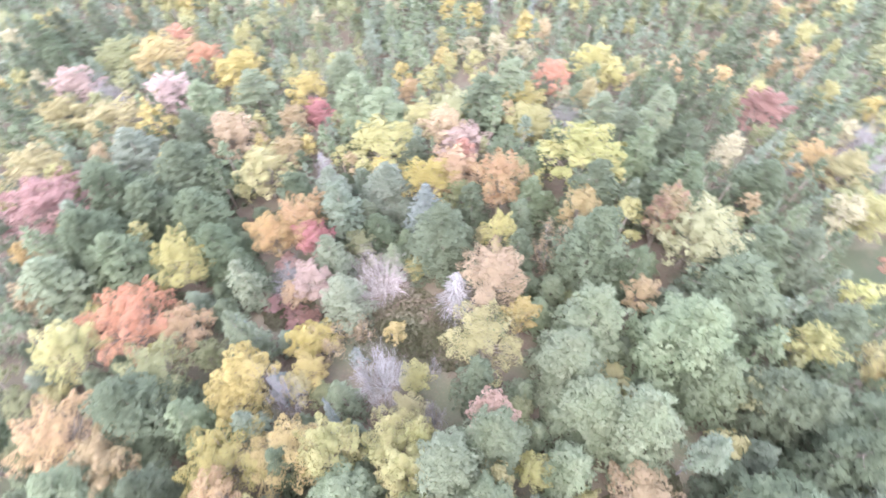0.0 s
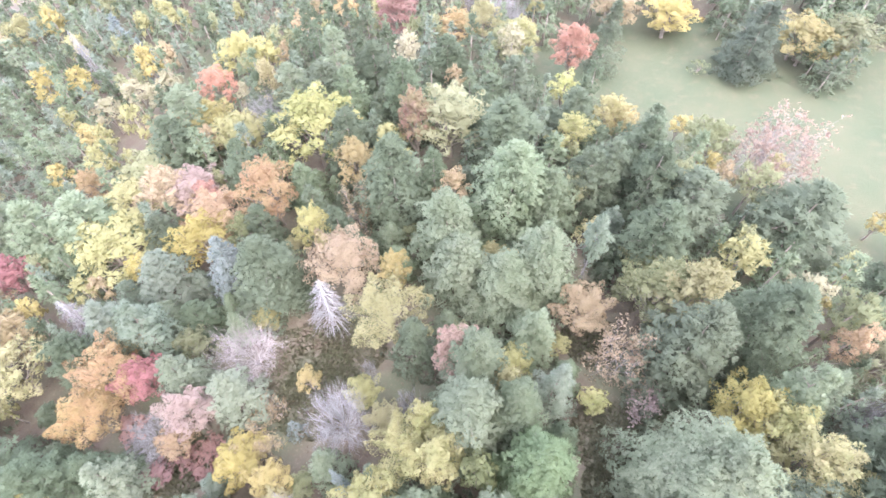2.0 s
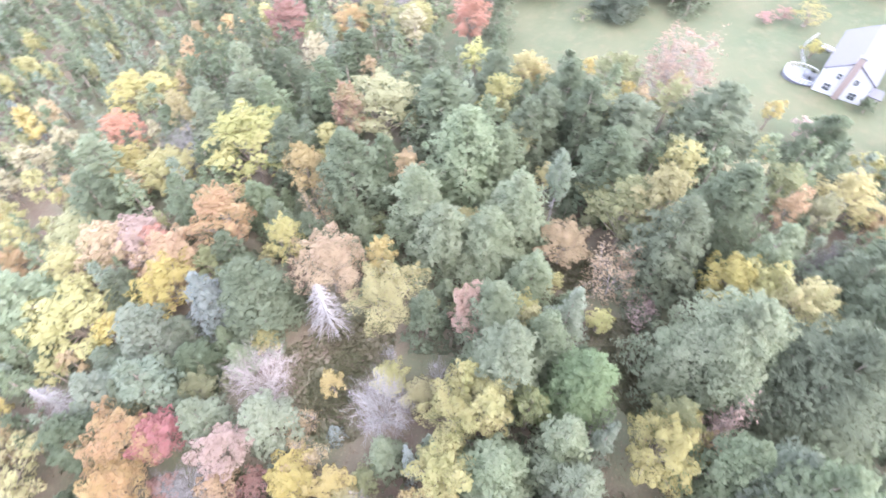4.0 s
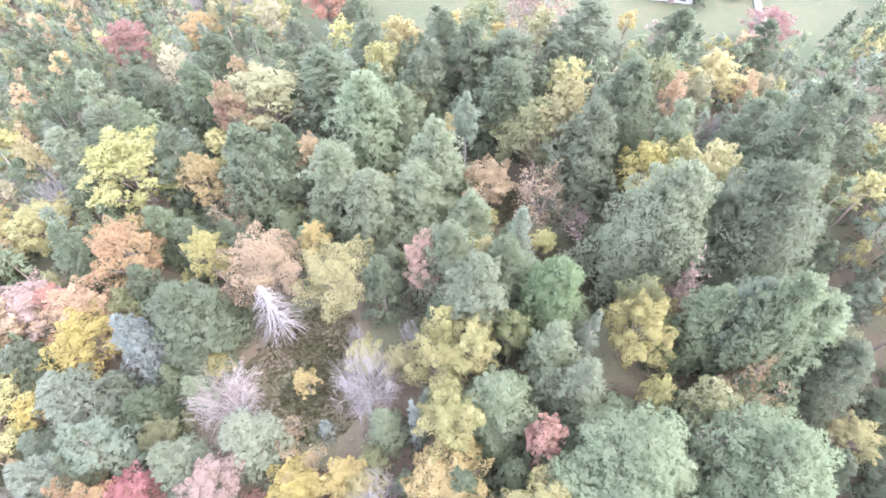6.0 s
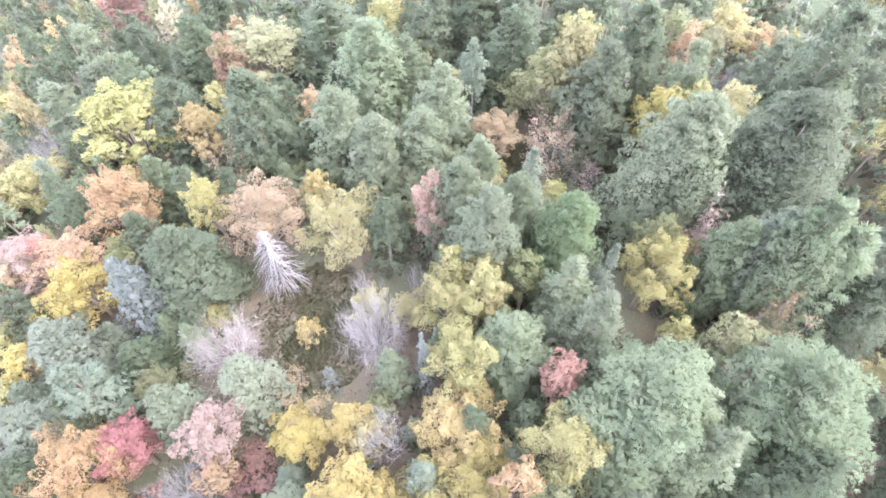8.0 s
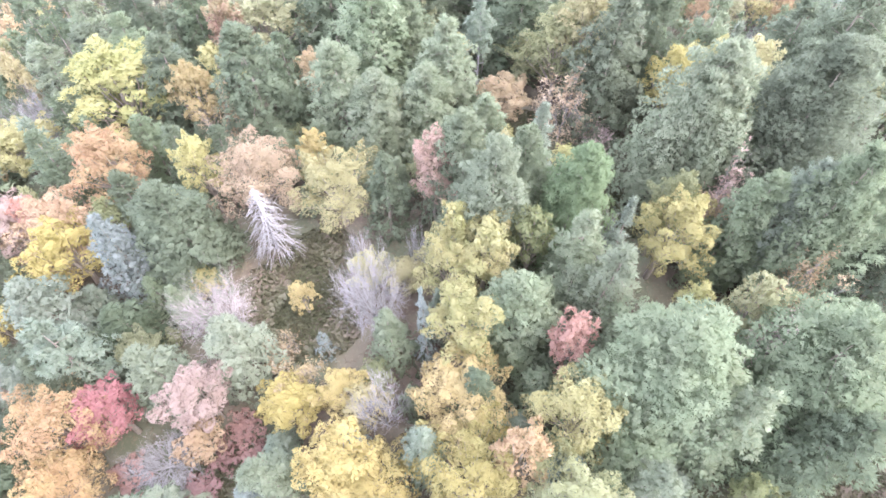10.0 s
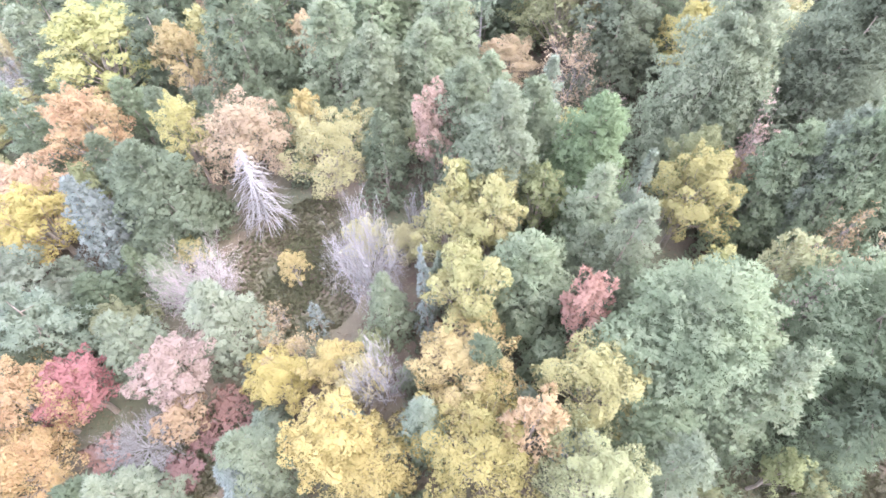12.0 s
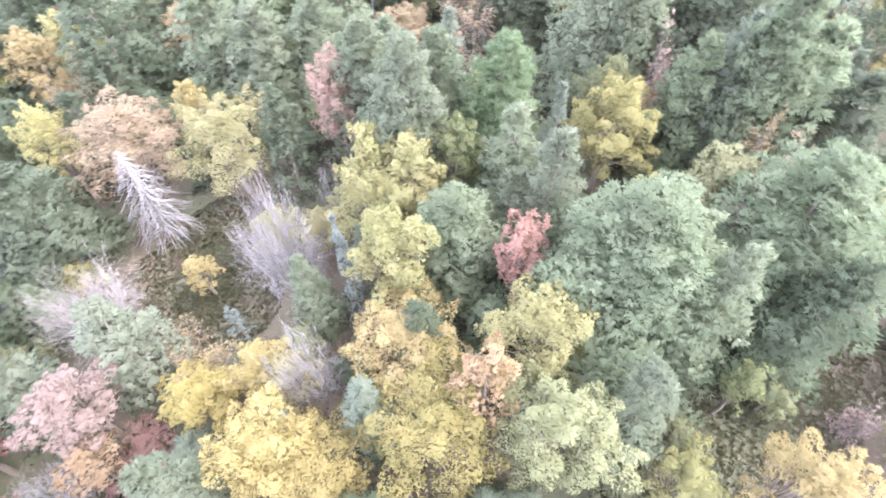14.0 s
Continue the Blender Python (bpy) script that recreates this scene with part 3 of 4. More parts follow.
plant("hemlock", "green", -10.7, 8.6, 13.2, 5.3)
plant("maple", "pink", -14.7, 4.3, 14.6, 2.4)
plant("hemlock", "light", -14.2, 35.0, 12.0, 3.9)
plant("maple", "blush", -18.7, 37.6, 10.4, 3.7)
plant("maple", "crimson", -20.0, 46.2, 10.1, 3.6)
plant("maple", "orange", -21.8, 49.4, 11.9, 4.7)
plant("maple", "gold", -17.7, 30.3, 5.3, 2.9)
plant("maple", "gold", -17.6, 24.7, 8.0, 2.8)
plant("bare", "silver", -19.4, 20.5, 13.1, 2.4)
plant("maple", "gold", -18.3, 13.4, 10.5, 5.4)
plant("maple", "khaki", -20.4, 4.3, 13.6, 4.4)
plant("hemlock", "green", -17.7, -2.4, 17.0, 8.7)
plant("hemlock", "green", -17.0, -13.6, 16.7, 8.6)
plant("hemlock", "green", -21.9, -6.5, 17.0, 2.8)
plant("maple", "pale", -11.2, -11.1, 13.5, 2.5)
plant("sparse", "blush", -14.2, -10.9, 12.1, 2.0)
plant("sparse", "tan", -8.2, -16.6, 12.0, 2.9)
plant("hemlock", "sage", -9.3, 57.8, 11.7, 4.7)
plant("hemlock", "sage", -15.8, 50.1, 15.6, 4.0)
plant("maple", "peach", -22.0, 37.2, 6.1, 2.5)
plant("hemlock", "light", -25.7, 28.4, 14.1, 3.1)
plant("maple", "gold", -24.8, 23.6, 12.8, 3.9)
plant("maple", "gold", -26.1, 21.2, 9.7, 4.7)
plant("maple", "ochre", -25.1, 12.9, 11.9, 5.1)
plant("maple", "pale", -27.2, 5.0, 13.8, 4.6)
plant("spruce", "sage", -23.2, 17.0, 12.5, 2.8)
plant("maple", "peach", -24.0, 9.3, 15.6, 2.3)
plant("hemlock", "light", -26.3, 0.5, 13.6, 3.3)
plant("maple", "lemon", -30.5, 61.1, 11.3, 5.6)
plant("maple", "crimson", -23.7, 78.5, 10.6, 3.7)
plant("maple", "khaki", -11.5, 69.9, 10.0, 7.2)
plant("hemlock", "green", -16.4, 81.7, 13.9, 5.6)
plant("maple", "gold", 0.5, 103.0, 9.0, 3.7)
plant("maple", "olive", 2.5, 84.0, 6.8, 6.9)
plant("maple", "coral", 23.6, 92.2, 11.4, 4.4)
plant("deadcone", "silver", 13.7, 127.2, 14.1, 3.1)
plant("spruce", "blue", 22.3, 117.5, 11.2, 3.1)
plant("maple", "yellow", 35.8, 94.5, 11.3, 4.0)
plant("maple", "gold", 2.4, 122.8, 12.5, 3.3)
plant("maple", "cream", 7.1, 107.4, 9.9, 3.9)
plant("maple", "peach", -5.9, 88.4, 9.2, 3.3)
plant("maple", "tan", 11.5, 92.4, 7.2, 4.3)
plant("maple", "olive", 70.3, 53.3, 9.1, 5.9)
plant("maple", "coral", 70.7, 39.6, 13.0, 4.8)
plant("maple", "yellow", 57.3, 24.5, 10.4, 3.7)
plant("hemlock", "deep", 50.9, 15.6, 14.2, 5.0)
plant("hemlock", "deep", 44.0, 11.5, 16.0, 5.1)
plant("hemlock", "deep", 52.4, 28.9, 12.4, 5.5)
plant("hemlock", "deep", 48.0, 42.3, 12.3, 5.8)
plant("hemlock", "green", 33.7, 21.8, 13.1, 5.2)
plant("sparse", "pinkfield", 62.0, 0.4, 15.5, 6.2)
plant("hemlock", "field", 92.8, 12.9, 14.5, 6.0)
plant("maple", "mauve", 63.8, 79.4, 12.5, 5.9)
plant("maple", "lemon", 48.9, 26.9, 11.3, 3.7)
plant("maple", "olive", 36.3, -21.8, 11.3, 2.7)
plant("maple", "peach", 36.3, -29.7, 10.0, 1.8)
plant("hemlock", "deep", 23.6, -24.7, 15.5, 5.3)
plant("hemlock", "deep", 17.5, -27.7, 16.8, 5.7)
plant("hemlock", "deep", 23.4, -35.1, 16.8, 5.2)
plant("maple", "peach", 2.1, 61.5, 11.2, 5.0)
plant("hemlock", "light", -16.5, 41.8, 11.8, 3.5)
plant("bare", "silver", -23.5, 41.2, 3.8, 3.8)
plant("spruce", "blue", -21.6, 23.6, 6.8, 2.2)
plant("spruce", "blue", -23.7, 4.8, 8.0, 2.0)
plant("hemlock", "light", -28.3, 38.0, 11.8, 3.0)
plant("spruce", "blue", -27.3, 30.0, 10.5, 2.5)
plant("maple", "gold", -32.2, -7.4, 13.8, 3.1)
plant("maple", "khaki", -30.5, -2.4, 8.7, 2.8)
plant("shrub", "pale", -25.9, -12.0, 4.4, 1.6)
plant("maple", "lime", -25.6, -8.7, 8.8, 1.6)
plant("sparse", "blush", -28.6, -16.9, 5.0, 1.1)
plant("maple", "coral", -42.1, 31.8, 11.9, 5.8)
plant("maple", "yellow", -38.6, 41.2, 11.9, 5.2)
plant("maple", "lemon", -48.7, 27.4, 11.9, 4.8)
plant("maple", "olive", -36.3, 23.6, 11.2, 5.0)
plant("hemlock", "deep", -36.8, 18.9, 14.2, 6.3)
plant("hemlock", "green", -30.3, 17.3, 11.8, 3.4)
plant("maple", "peach", -45.3, 15.7, 11.2, 5.3)
plant("maple", "tan", -38.7, 13.2, 11.2, 4.1)
plant("hemlock", "green", -40.8, 10.1, 13.0, 4.5)
plant("hemlock", "deep", -31.9, 9.2, 13.0, 4.1)
plant("maple", "mauve", -63.7, 52.5, 12.5, 7.4)
plant("maple", "yellow", -70.5, 63.0, 11.3, 6.0)
plant("hemlock", "deep", -52.1, 44.8, 14.3, 6.7)
plant("maple", "yellow", -73.6, 78.6, 11.3, 6.1)
plant("maple", "yellow", -63.0, 76.4, 11.2, 6.6)
plant("maple", "blush", -77.5, 90.6, 11.2, 5.9)
plant("bare", "silver", -69.3, 87.8, 10.0, 3.8)
plant("maple", "blush", -54.8, 85.5, 12.5, 5.7)
plant("maple", "coral", -61.3, 110.9, 11.3, 3.4)
plant("maple", "coral", -53.5, 102.2, 11.2, 4.3)
plant("maple", "gold", -62.9, 102.3, 12.5, 8.5)
plant("maple", "olive", -72.9, 103.7, 11.2, 7.2)
plant("maple", "gold", -42.5, 93.5, 12.5, 7.3)
plant("hemlock", "green", -37.5, 85.1, 13.0, 6.0)
plant("maple", "tan", -38.1, 71.3, 12.5, 6.3)
plant("maple", "tan", -28.2, 75.5, 11.3, 3.6)
plant("maple", "tan", -27.9, 67.4, 10.0, 4.0)
plant("maple", "gold", -27.2, 88.0, 11.3, 4.5)
plant("deadcone", "silver", -21.0, 64.0, 10.0, 3.3)
plant("hemlock", "sage", -53.9, 65.8, 13.0, 6.3)
plant("hemlock", "deep", -43.7, 60.3, 14.2, 7.1)
plant("hemlock", "deep", -46.1, 52.8, 13.0, 6.2)
plant("hemlock", "deep", -54.8, 57.0, 13.0, 7.0)
plant("hemlock", "deep", -38.3, 50.2, 13.0, 6.1)
plant("hemlock", "deep", -33.8, 44.2, 11.8, 4.9)
plant("hemlock", "green", -46.6, 41.4, 13.0, 5.7)
plant("hemlock", "deep", -29.0, 39.9, 11.8, 3.1)
plant("hemlock", "deep", -45.1, 71.5, 13.0, 5.4)
plant("hemlock", "green", -46.5, 82.1, 13.0, 5.2)
plant("hemlock", "green", -55.0, 37.5, 13.0, 5.9)
plant("spruce", "deep", -76.6, 81.3, 14.3, 4.3)
plant("hemlock", "deep", -83.0, 80.4, 12.8, 3.7)
plant("spruce", "deep", -79.1, 75.3, 13.5, 3.9)
plant("hemlock", "deep", -91.6, 107.6, 14.2, 5.1)
plant("spruce", "deep", -92.7, 100.1, 12.8, 4.4)
plant("hemlock", "deep", -85.6, 102.9, 13.5, 4.6)
plant("spruce", "deep", -88.5, 112.9, 14.2, 4.9)
plant("hemlock", "deep", -81.8, 109.9, 12.8, 4.2)
plant("spruce", "deep", -82.6, 117.2, 13.5, 4.5)
plant("hemlock", "deep", -23.4, 54.8, 11.8, 4.8)
plant("spruce", "deep", -16.8, 52.1, 11.8, 4.4)
plant("maple", "peach", -35.6, 31.2, 8.8, 3.8)
plant("maple", "orange", -62.5, 42.9, 10.0, 2.3)
plant("maple", "tan", -58.3, 36.3, 10.0, 3.1)
plant("spruce", "deep", 77.5, 36.0, 15.5, 4.4)
plant("spruce", "deep", 64.8, 31.7, 13.0, 3.0)
plant("maple", "gold", 59.7, 23.3, 7.5, 3.9)
plant("hemlock", "deep", 56.9, 17.6, 11.8, 3.2)
plant("maple", "gold", 64.9, 14.5, 6.3, 2.2)
plant("hemlock", "deep", 43.3, 18.3, 14.3, 4.9)
plant("maple", "olive", 48.5, 8.9, 11.2, 3.3)
plant("maple", "moss", 60.2, 8.7, 11.2, 4.5)
plant("hemlock", "deep", 44.2, 4.9, 14.3, 6.8)
plant("maple", "tan", 27.7, 35.4, 10.0, 2.9)
plant("hemlock", "deep", 27.6, 38.7, 13.0, 3.5)
plant("maple", "yellow", 61.4, -1.1, 8.7, 2.9)
plant("maple", "gold", 101.8, 32.3, 5.0, 5.7)
plant("maple", "ochre", 103.9, 5.5, 8.8, 7.5)
plant("shrub", "deep", 101.9, 4.9, 5.0, 4.5)
plant("hemlock", "deep", 100.7, -3.0, 9.2, 3.6)
plant("spruce", "deep", 99.7, 2.2, 8.3, 3.1)
plant("hemlock", "deep", 95.6, -1.2, 8.8, 3.3)
plant("shrub", "lime", 88.0, 19.5, 2.5, 2.6)
plant("maple", "gold", 96.6, 31.1, 8.8, 5.9)
plant("maple", "moss", 107.5, -0.1, 10.0, 6.6)
plant("shrub", "deep", 103.0, 6.9, 5.0, 3.9)
plant("shrub", "ochre", 104.6, -1.0, 5.0, 3.8)
plant("hemlock", "deep", 107.2, 21.8, 10.5, 3.5)
plant("spruce", "deep", 102.0, 21.1, 9.4, 3.0)
plant("hemlock", "deep", 105.2, 17.0, 10.0, 3.2)
plant("maple", "tan", 91.0, 41.1, 10.0, 5.3)
plant("shrub", "crimson", 98.0, -17.0, 2.5, 3.0)
plant("shrub", "crimson", 100.6, -20.8, 2.5, 2.7)
plant("shrub", "ochre", 99.1, -24.8, 5.0, 4.6)
plant("maple", "yellow", 50.4, -29.9, 8.8, 3.0)
plant("maple", "peach", 51.5, -35.5, 7.5, 3.5)
plant("maple", "gold", 61.9, -17.6, 6.3, 2.2)
plant("maple", "tan", 39.9, -31.2, 8.7, 2.3)
plant("hemlock", "green", 26.7, -16.9, 13.0, 3.4)
plant("bare", "silver", 30.2, -23.4, 8.8, 2.1)
plant("hemlock", "deep", 21.6, -28.3, 15.5, 4.9)
plant("hemlock", "deep", 29.0, -28.5, 13.0, 4.6)
plant("shrub", "ochre", 87.0, -25.6, 3.8, 2.3)
plant("shrub", "tan", 75.3, -41.8, 2.5, 1.6)
plant("shrub", "deep", 72.2, -34.1, 2.5, 1.6)
plant("maple", "mauve", 58.2, -41.2, 7.5, 4.6)
plant("maple", "ochre", 78.8, -45.5, 7.5, 5.2)
plant("maple", "blush", 52.8, -38.3, 8.8, 3.2)
plant("spruce", "deep", 46.1, -44.9, 14.3, 3.1)
plant("hemlock", "deep", 41.8, -43.6, 12.8, 2.7)
plant("spruce", "deep", 42.8, -48.1, 13.5, 2.8)
plant("hemlock", "deep", 66.2, 106.3, 13.0, 3.5)
plant("spruce", "deep", 63.3, 101.9, 11.7, 3.0)
plant("hemlock", "deep", 68.6, 101.6, 12.4, 3.2)
plant("maple", "peach", 60.5, 93.2, 11.2, 3.7)
plant("maple", "peach", 50.1, 96.0, 11.3, 3.5)
plant("bare", "silver", 22.7, 76.6, 10.0, 4.1)
plant("maple", "khaki", 15.7, 74.6, 11.3, 4.0)
plant("hemlock", "deep", 27.1, 81.1, 11.8, 4.6)
plant("hemlock", "deep", 35.9, 57.5, 13.0, 3.6)
plant("sparse", "tan", 16.3, 44.7, 10.0, 2.6)
plant("maple", "lime", 2.8, 55.5, 10.0, 2.7)
plant("hemlock", "deep", 11.7, 48.3, 11.8, 3.4)
plant("hemlock", "deep", 11.2, 42.9, 11.7, 3.4)
plant("hemlock", "green", 14.1, 53.7, 11.8, 3.5)
plant("bare", "silver", -1.5, 24.9, 7.5, 1.2)
plant("maple", "yellow", -4.3, 42.5, 5.0, 2.3)
plant("hemlock", "deep", -10.0, 49.1, 8.0, 3.7)
plant("sparse", "tan", -12.2, 32.4, 3.8, 1.8)
plant("spruce", "blue", -12.1, 27.4, 5.5, 1.5)
plant("maple", "lemon", -9.0, -8.0, 8.7, 2.2)
plant("sparse", "khaki", -13.7, -7.4, 7.5, 2.1)
plant("sparse", "peach", -0.3, -10.7, 10.0, 1.5)
plant("sparse", "tan", -7.0, -25.9, 7.5, 1.7)
plant("bare", "silver", -1.4, 18.5, 8.7, 1.7)
plant("hemlock", "green", -8.9, 3.9, 11.8, 2.9)
plant("bare", "silver", -1.2, -0.7, 10.0, 1.5)
plant("sparse", "blush", 16.9, -3.1, 3.7, 2.3)
plant("bare", "silver", -7.8, 9.9, 6.3, 1.3)
plant("hemlock", "sage", -18.1, 56.5, 11.8, 3.9)
plant("hemlock", "deep", -4.9, 65.2, 10.5, 3.5)
plant("maple", "gold", -10.6, 63.1, 8.8, 2.1)
plant("spruce", "sage", -10.5, 16.3, 10.5, 1.5)
plant("sparse", "tan", -15.9, 29.2, 6.2, 2.6)
plant("maple", "gold", -18.9, 28.7, 7.5, 2.8)
plant("maple", "yellow", -19.0, 22.5, 7.5, 2.5)
plant("hemlock", "deep", -18.9, 12.4, 11.8, 2.6)
plant("hemlock", "green", -0.7, 143.6, 13.0, 4.6)
plant("spruce", "green", -3.1, 137.2, 11.7, 3.9)
plant("hemlock", "green", 3.6, 138.3, 12.3, 4.1)
plant("spruce", "green", -11.5, 116.5, 13.0, 4.4)
plant("hemlock", "green", -6.2, 112.7, 11.7, 3.8)
plant("spruce", "green", -5.5, 119.2, 12.4, 4.0)
plant("hemlock", "sage", -15.3, 104.2, 13.0, 3.4)
plant("spruce", "sage", -11.3, 107.4, 11.7, 3.0)
plant("hemlock", "sage", -16.1, 109.3, 12.4, 3.1)
plant("spruce", "green", -5.2, 100.1, 13.0, 3.8)
plant("hemlock", "green", -7.4, 105.3, 11.7, 3.3)
plant("spruce", "green", -10.9, 100.8, 12.4, 3.5)
plant("hemlock", "green", -11.2, 77.4, 13.0, 6.7)
plant("hemlock", "green", -20.0, 91.5, 13.0, 5.4)
plant("spruce", "sage", -1.7, 108.0, 13.0, 3.0)
plant("hemlock", "green", 13.9, 85.9, 14.3, 6.6)
plant("hemlock", "deep", 7.9, 83.1, 13.0, 5.2)
plant("maple", "tan", 0.6, 72.7, 11.3, 5.1)
plant("maple", "blush", 2.9, 68.9, 10.0, 4.1)
plant("hemlock", "deep", 32.2, 68.4, 14.3, 6.0)
plant("maple", "yellow", 33.9, 97.8, 12.5, 5.4)
plant("maple", "khaki", 18.0, 74.7, 10.0, 5.1)
plant("maple", "ochre", 17.0, 83.5, 10.0, 5.3)
plant("maple", "coral", 4.4, 66.5, 10.0, 2.5)
plant("maple", "gold", -1.8, 58.8, 11.2, 5.2)
plant("spruce", "deep", 49.1, 82.6, 13.0, 3.2)
plant("hemlock", "deep", 50.2, 87.3, 11.7, 2.8)
plant("spruce", "deep", 45.6, 86.0, 12.4, 2.9)
plant("hemlock", "deep", 42.8, 65.9, 14.3, 6.2)
plant("hemlock", "deep", 53.2, 56.8, 13.0, 5.7)
plant("maple", "peach", 67.0, 65.5, 10.0, 4.7)
plant("hemlock", "deep", 52.0, 40.5, 14.3, 5.2)
plant("maple", "gold", 8.6, 120.3, 10.0, 4.1)
plant("spruce", "blue", 23.2, 129.8, 11.8, 3.6)
plant("maple", "khaki", 10.2, 151.0, 10.0, 5.3)
plant("hemlock", "sage", 3.0, 125.1, 11.8, 4.2)
plant("maple", "cream", 13.7, 107.0, 10.0, 3.9)
plant("maple", "yellow", 36.5, 92.0, 11.3, 3.3)
plant("maple", "khaki", -3.8, 77.0, 10.0, 4.7)
plant("shrub", "mauve", -20.6, 34.3, 3.1, 2.9)
plant("shrub", "mauve", -25.9, 37.1, 2.5, 2.5)
plant("shrub", "mauve", -24.9, 44.1, 3.8, 2.1)
plant("hemlock", "green", -4.9, -21.3, 16.8, 5.6)
plant("hemlock", "deep", -7.7, -24.4, 14.2, 4.6)
plant("hemlock", "deep", 51.3, -7.4, 14.3, 7.8)
plant("hemlock", "deep", 52.6, -23.0, 11.8, 5.2)
plant("maple", "blush", 59.7, -23.1, 5.0, 2.8)
plant("hemlock", "deep", 47.5, -35.0, 11.8, 4.6)
plant("maple", "orange", -26.7, 47.2, 10.0, 4.3)
plant("hemlock", "deep", -22.5, -13.3, 15.5, 4.0)
plant("shrub", "mauve", -20.0, 34.3, 2.2, 2.1)
plant("shrub", "mauve", -22.7, 35.6, 1.9, 1.9)
plant("shrub", "mauve", -22.1, 33.2, 1.5, 1.6)
plant("maple", "lemon", 12.6, 1.6, 5.0, 2.1)
plant("maple", "lemon", 19.6, -14.6, 14.2, 3.8)
plant("maple", "khaki", 4.9, 9.8, 14.8, 2.2)
plant("maple", "khaki", 70.9, 61.5, 12.0, 4.4)
plant("maple", "khaki", 68.5, 50.6, 11.5, 4.6)
plant("maple", "lemon", 60.6, 35.4, 9.0, 3.6)
plant("maple", "ochre", 108.0, 50.5, 12.0, 6.0)
plant("maple", "coral", 113.0, 60.5, 11.0, 4.5)
plant("maple", "gold", 100.6, 64.5, 11.5, 5.0)
plant("bare", "silver", 82.6, 71.0, 10.0, 5.0)
plant("bare", "silver", 80.5, 61.5, 9.0, 4.2)
plant("maple", "olive", 119.5, 54.5, 12.5, 6.0)
plant("hemlock", "green", 14.2, 11.6, 12.0, 3.6)


# ---- the white house beyond the field's edge ----
def box(bm, x0, x1, y0, y1, z0, z1):
    v = [bm.verts.new((x, y, z)) for z in (z0, z1) for y in (y0, y1) for x in (x0, x1)]
    for f in ((0, 2, 3, 1), (4, 5, 7, 6), (0, 1, 5, 4), (2, 6, 7, 3), (0, 4, 6, 2), (1, 3, 7, 5)):
        bm.faces.new([v[i] for i in f])


def prism(bm, outline, y0, y1):
    """A plate with an outline in x and z, from y0 to y1."""
    a, b = [bm.verts.new((x, y0, z)) for x, z in outline], [bm.verts.new((x, y1, z)) for x, z in outline]
    bm.faces.new(a), bm.faces.new(b[::-1])
    for i in range(len(a)):
        j = (i + 1) % len(a)
        bm.faces.new((a[j], a[i], b[i], b[j]))


def part(name, bm, mat, parent, label=""):
    bmesh.ops.recalc_face_normals(bm, faces=bm.faces)
    me = bpy.data.meshes.new(name)
    bm.to_mesh(me)
    bm.free()
    me.materials.append(mat)
    ob = new(name, me)
    ob.parent = parent
    if label:
        ob["label"] = label
    return ob


def boxes_part(name, rows, mat, parent, label=""):
    bm = bmesh.new()
    for row in rows:
        box(bm, *row)
    return part(name, bm, mat, parent, label)


WHITE = plain_material("white_clapboard", (0.267, 0.267, 0.284), (0.318, 0.318, 0.335), 2.0, 0.55, 0.01)
ROOFING = plain_material("pale_grey_shingle", (0.036, 0.035, 0.046), (0.045, 0.043, 0.056), 5.0, 0.8, 0.02)
BRICK = plain_material("brick_weathered", (0.115, 0.088, 0.082), (0.16, 0.125, 0.115), 8.0, 0.85, 0.01)
GLASS = plain_material("window_glass", (0.02, 0.025, 0.03), (0.03, 0.035, 0.04), 1.0, 0.06, 0.0)
DECKING = plain_material("deck_grey_board", (0.060, 0.063, 0.077), (0.082, 0.084, 0.099), 4.0, 0.75, 0.006)
DARK_METAL = plain_material("dark_painted_metal", (0.03, 0.03, 0.035), (0.06, 0.06, 0.06), 9.0, 0.5, 0.003, 0.6)
PAVING = plain_material("pale_paving", (0.045, 0.041, 0.045), (0.057, 0.052, 0.055), 0.7, 0.9, 0.01)
PATH_STONE = plain_material("path_stone", (0.060, 0.064, 0.062), (0.077, 0.080, 0.077), 1.2, 0.9, 0.01)

HOUSE = Matrix.Translation((76.6, -25.8, height(76.6, -25.8) - 0.05)) @ pose(0, 0, 0, 0, 0, -107.5)
W, L, EAVE, RIDGE = 8.2, 13.5, 4.95, 7.7


def wall_with_openings(bm, length, tall, openings, thick):
    xs = sorted({0.0, length, *(o[0] for o in openings), *(o[1] for o in openings)})
    zs = sorted({-1.2, tall, *(o[2] for o in openings), *(o[3] for o in openings)})
    for x0, x1 in zip(xs, xs[1:]):
        for z0, z1 in zip(zs, zs[1:]):
            mx, mz = (x0 + x1) / 2, (z0 + z1) / 2
            if not any(o[0] < mx < o[1] and o[2] < mz < o[3] for o in openings):
                box(bm, x0, x1, 0, thick, z0, z1)


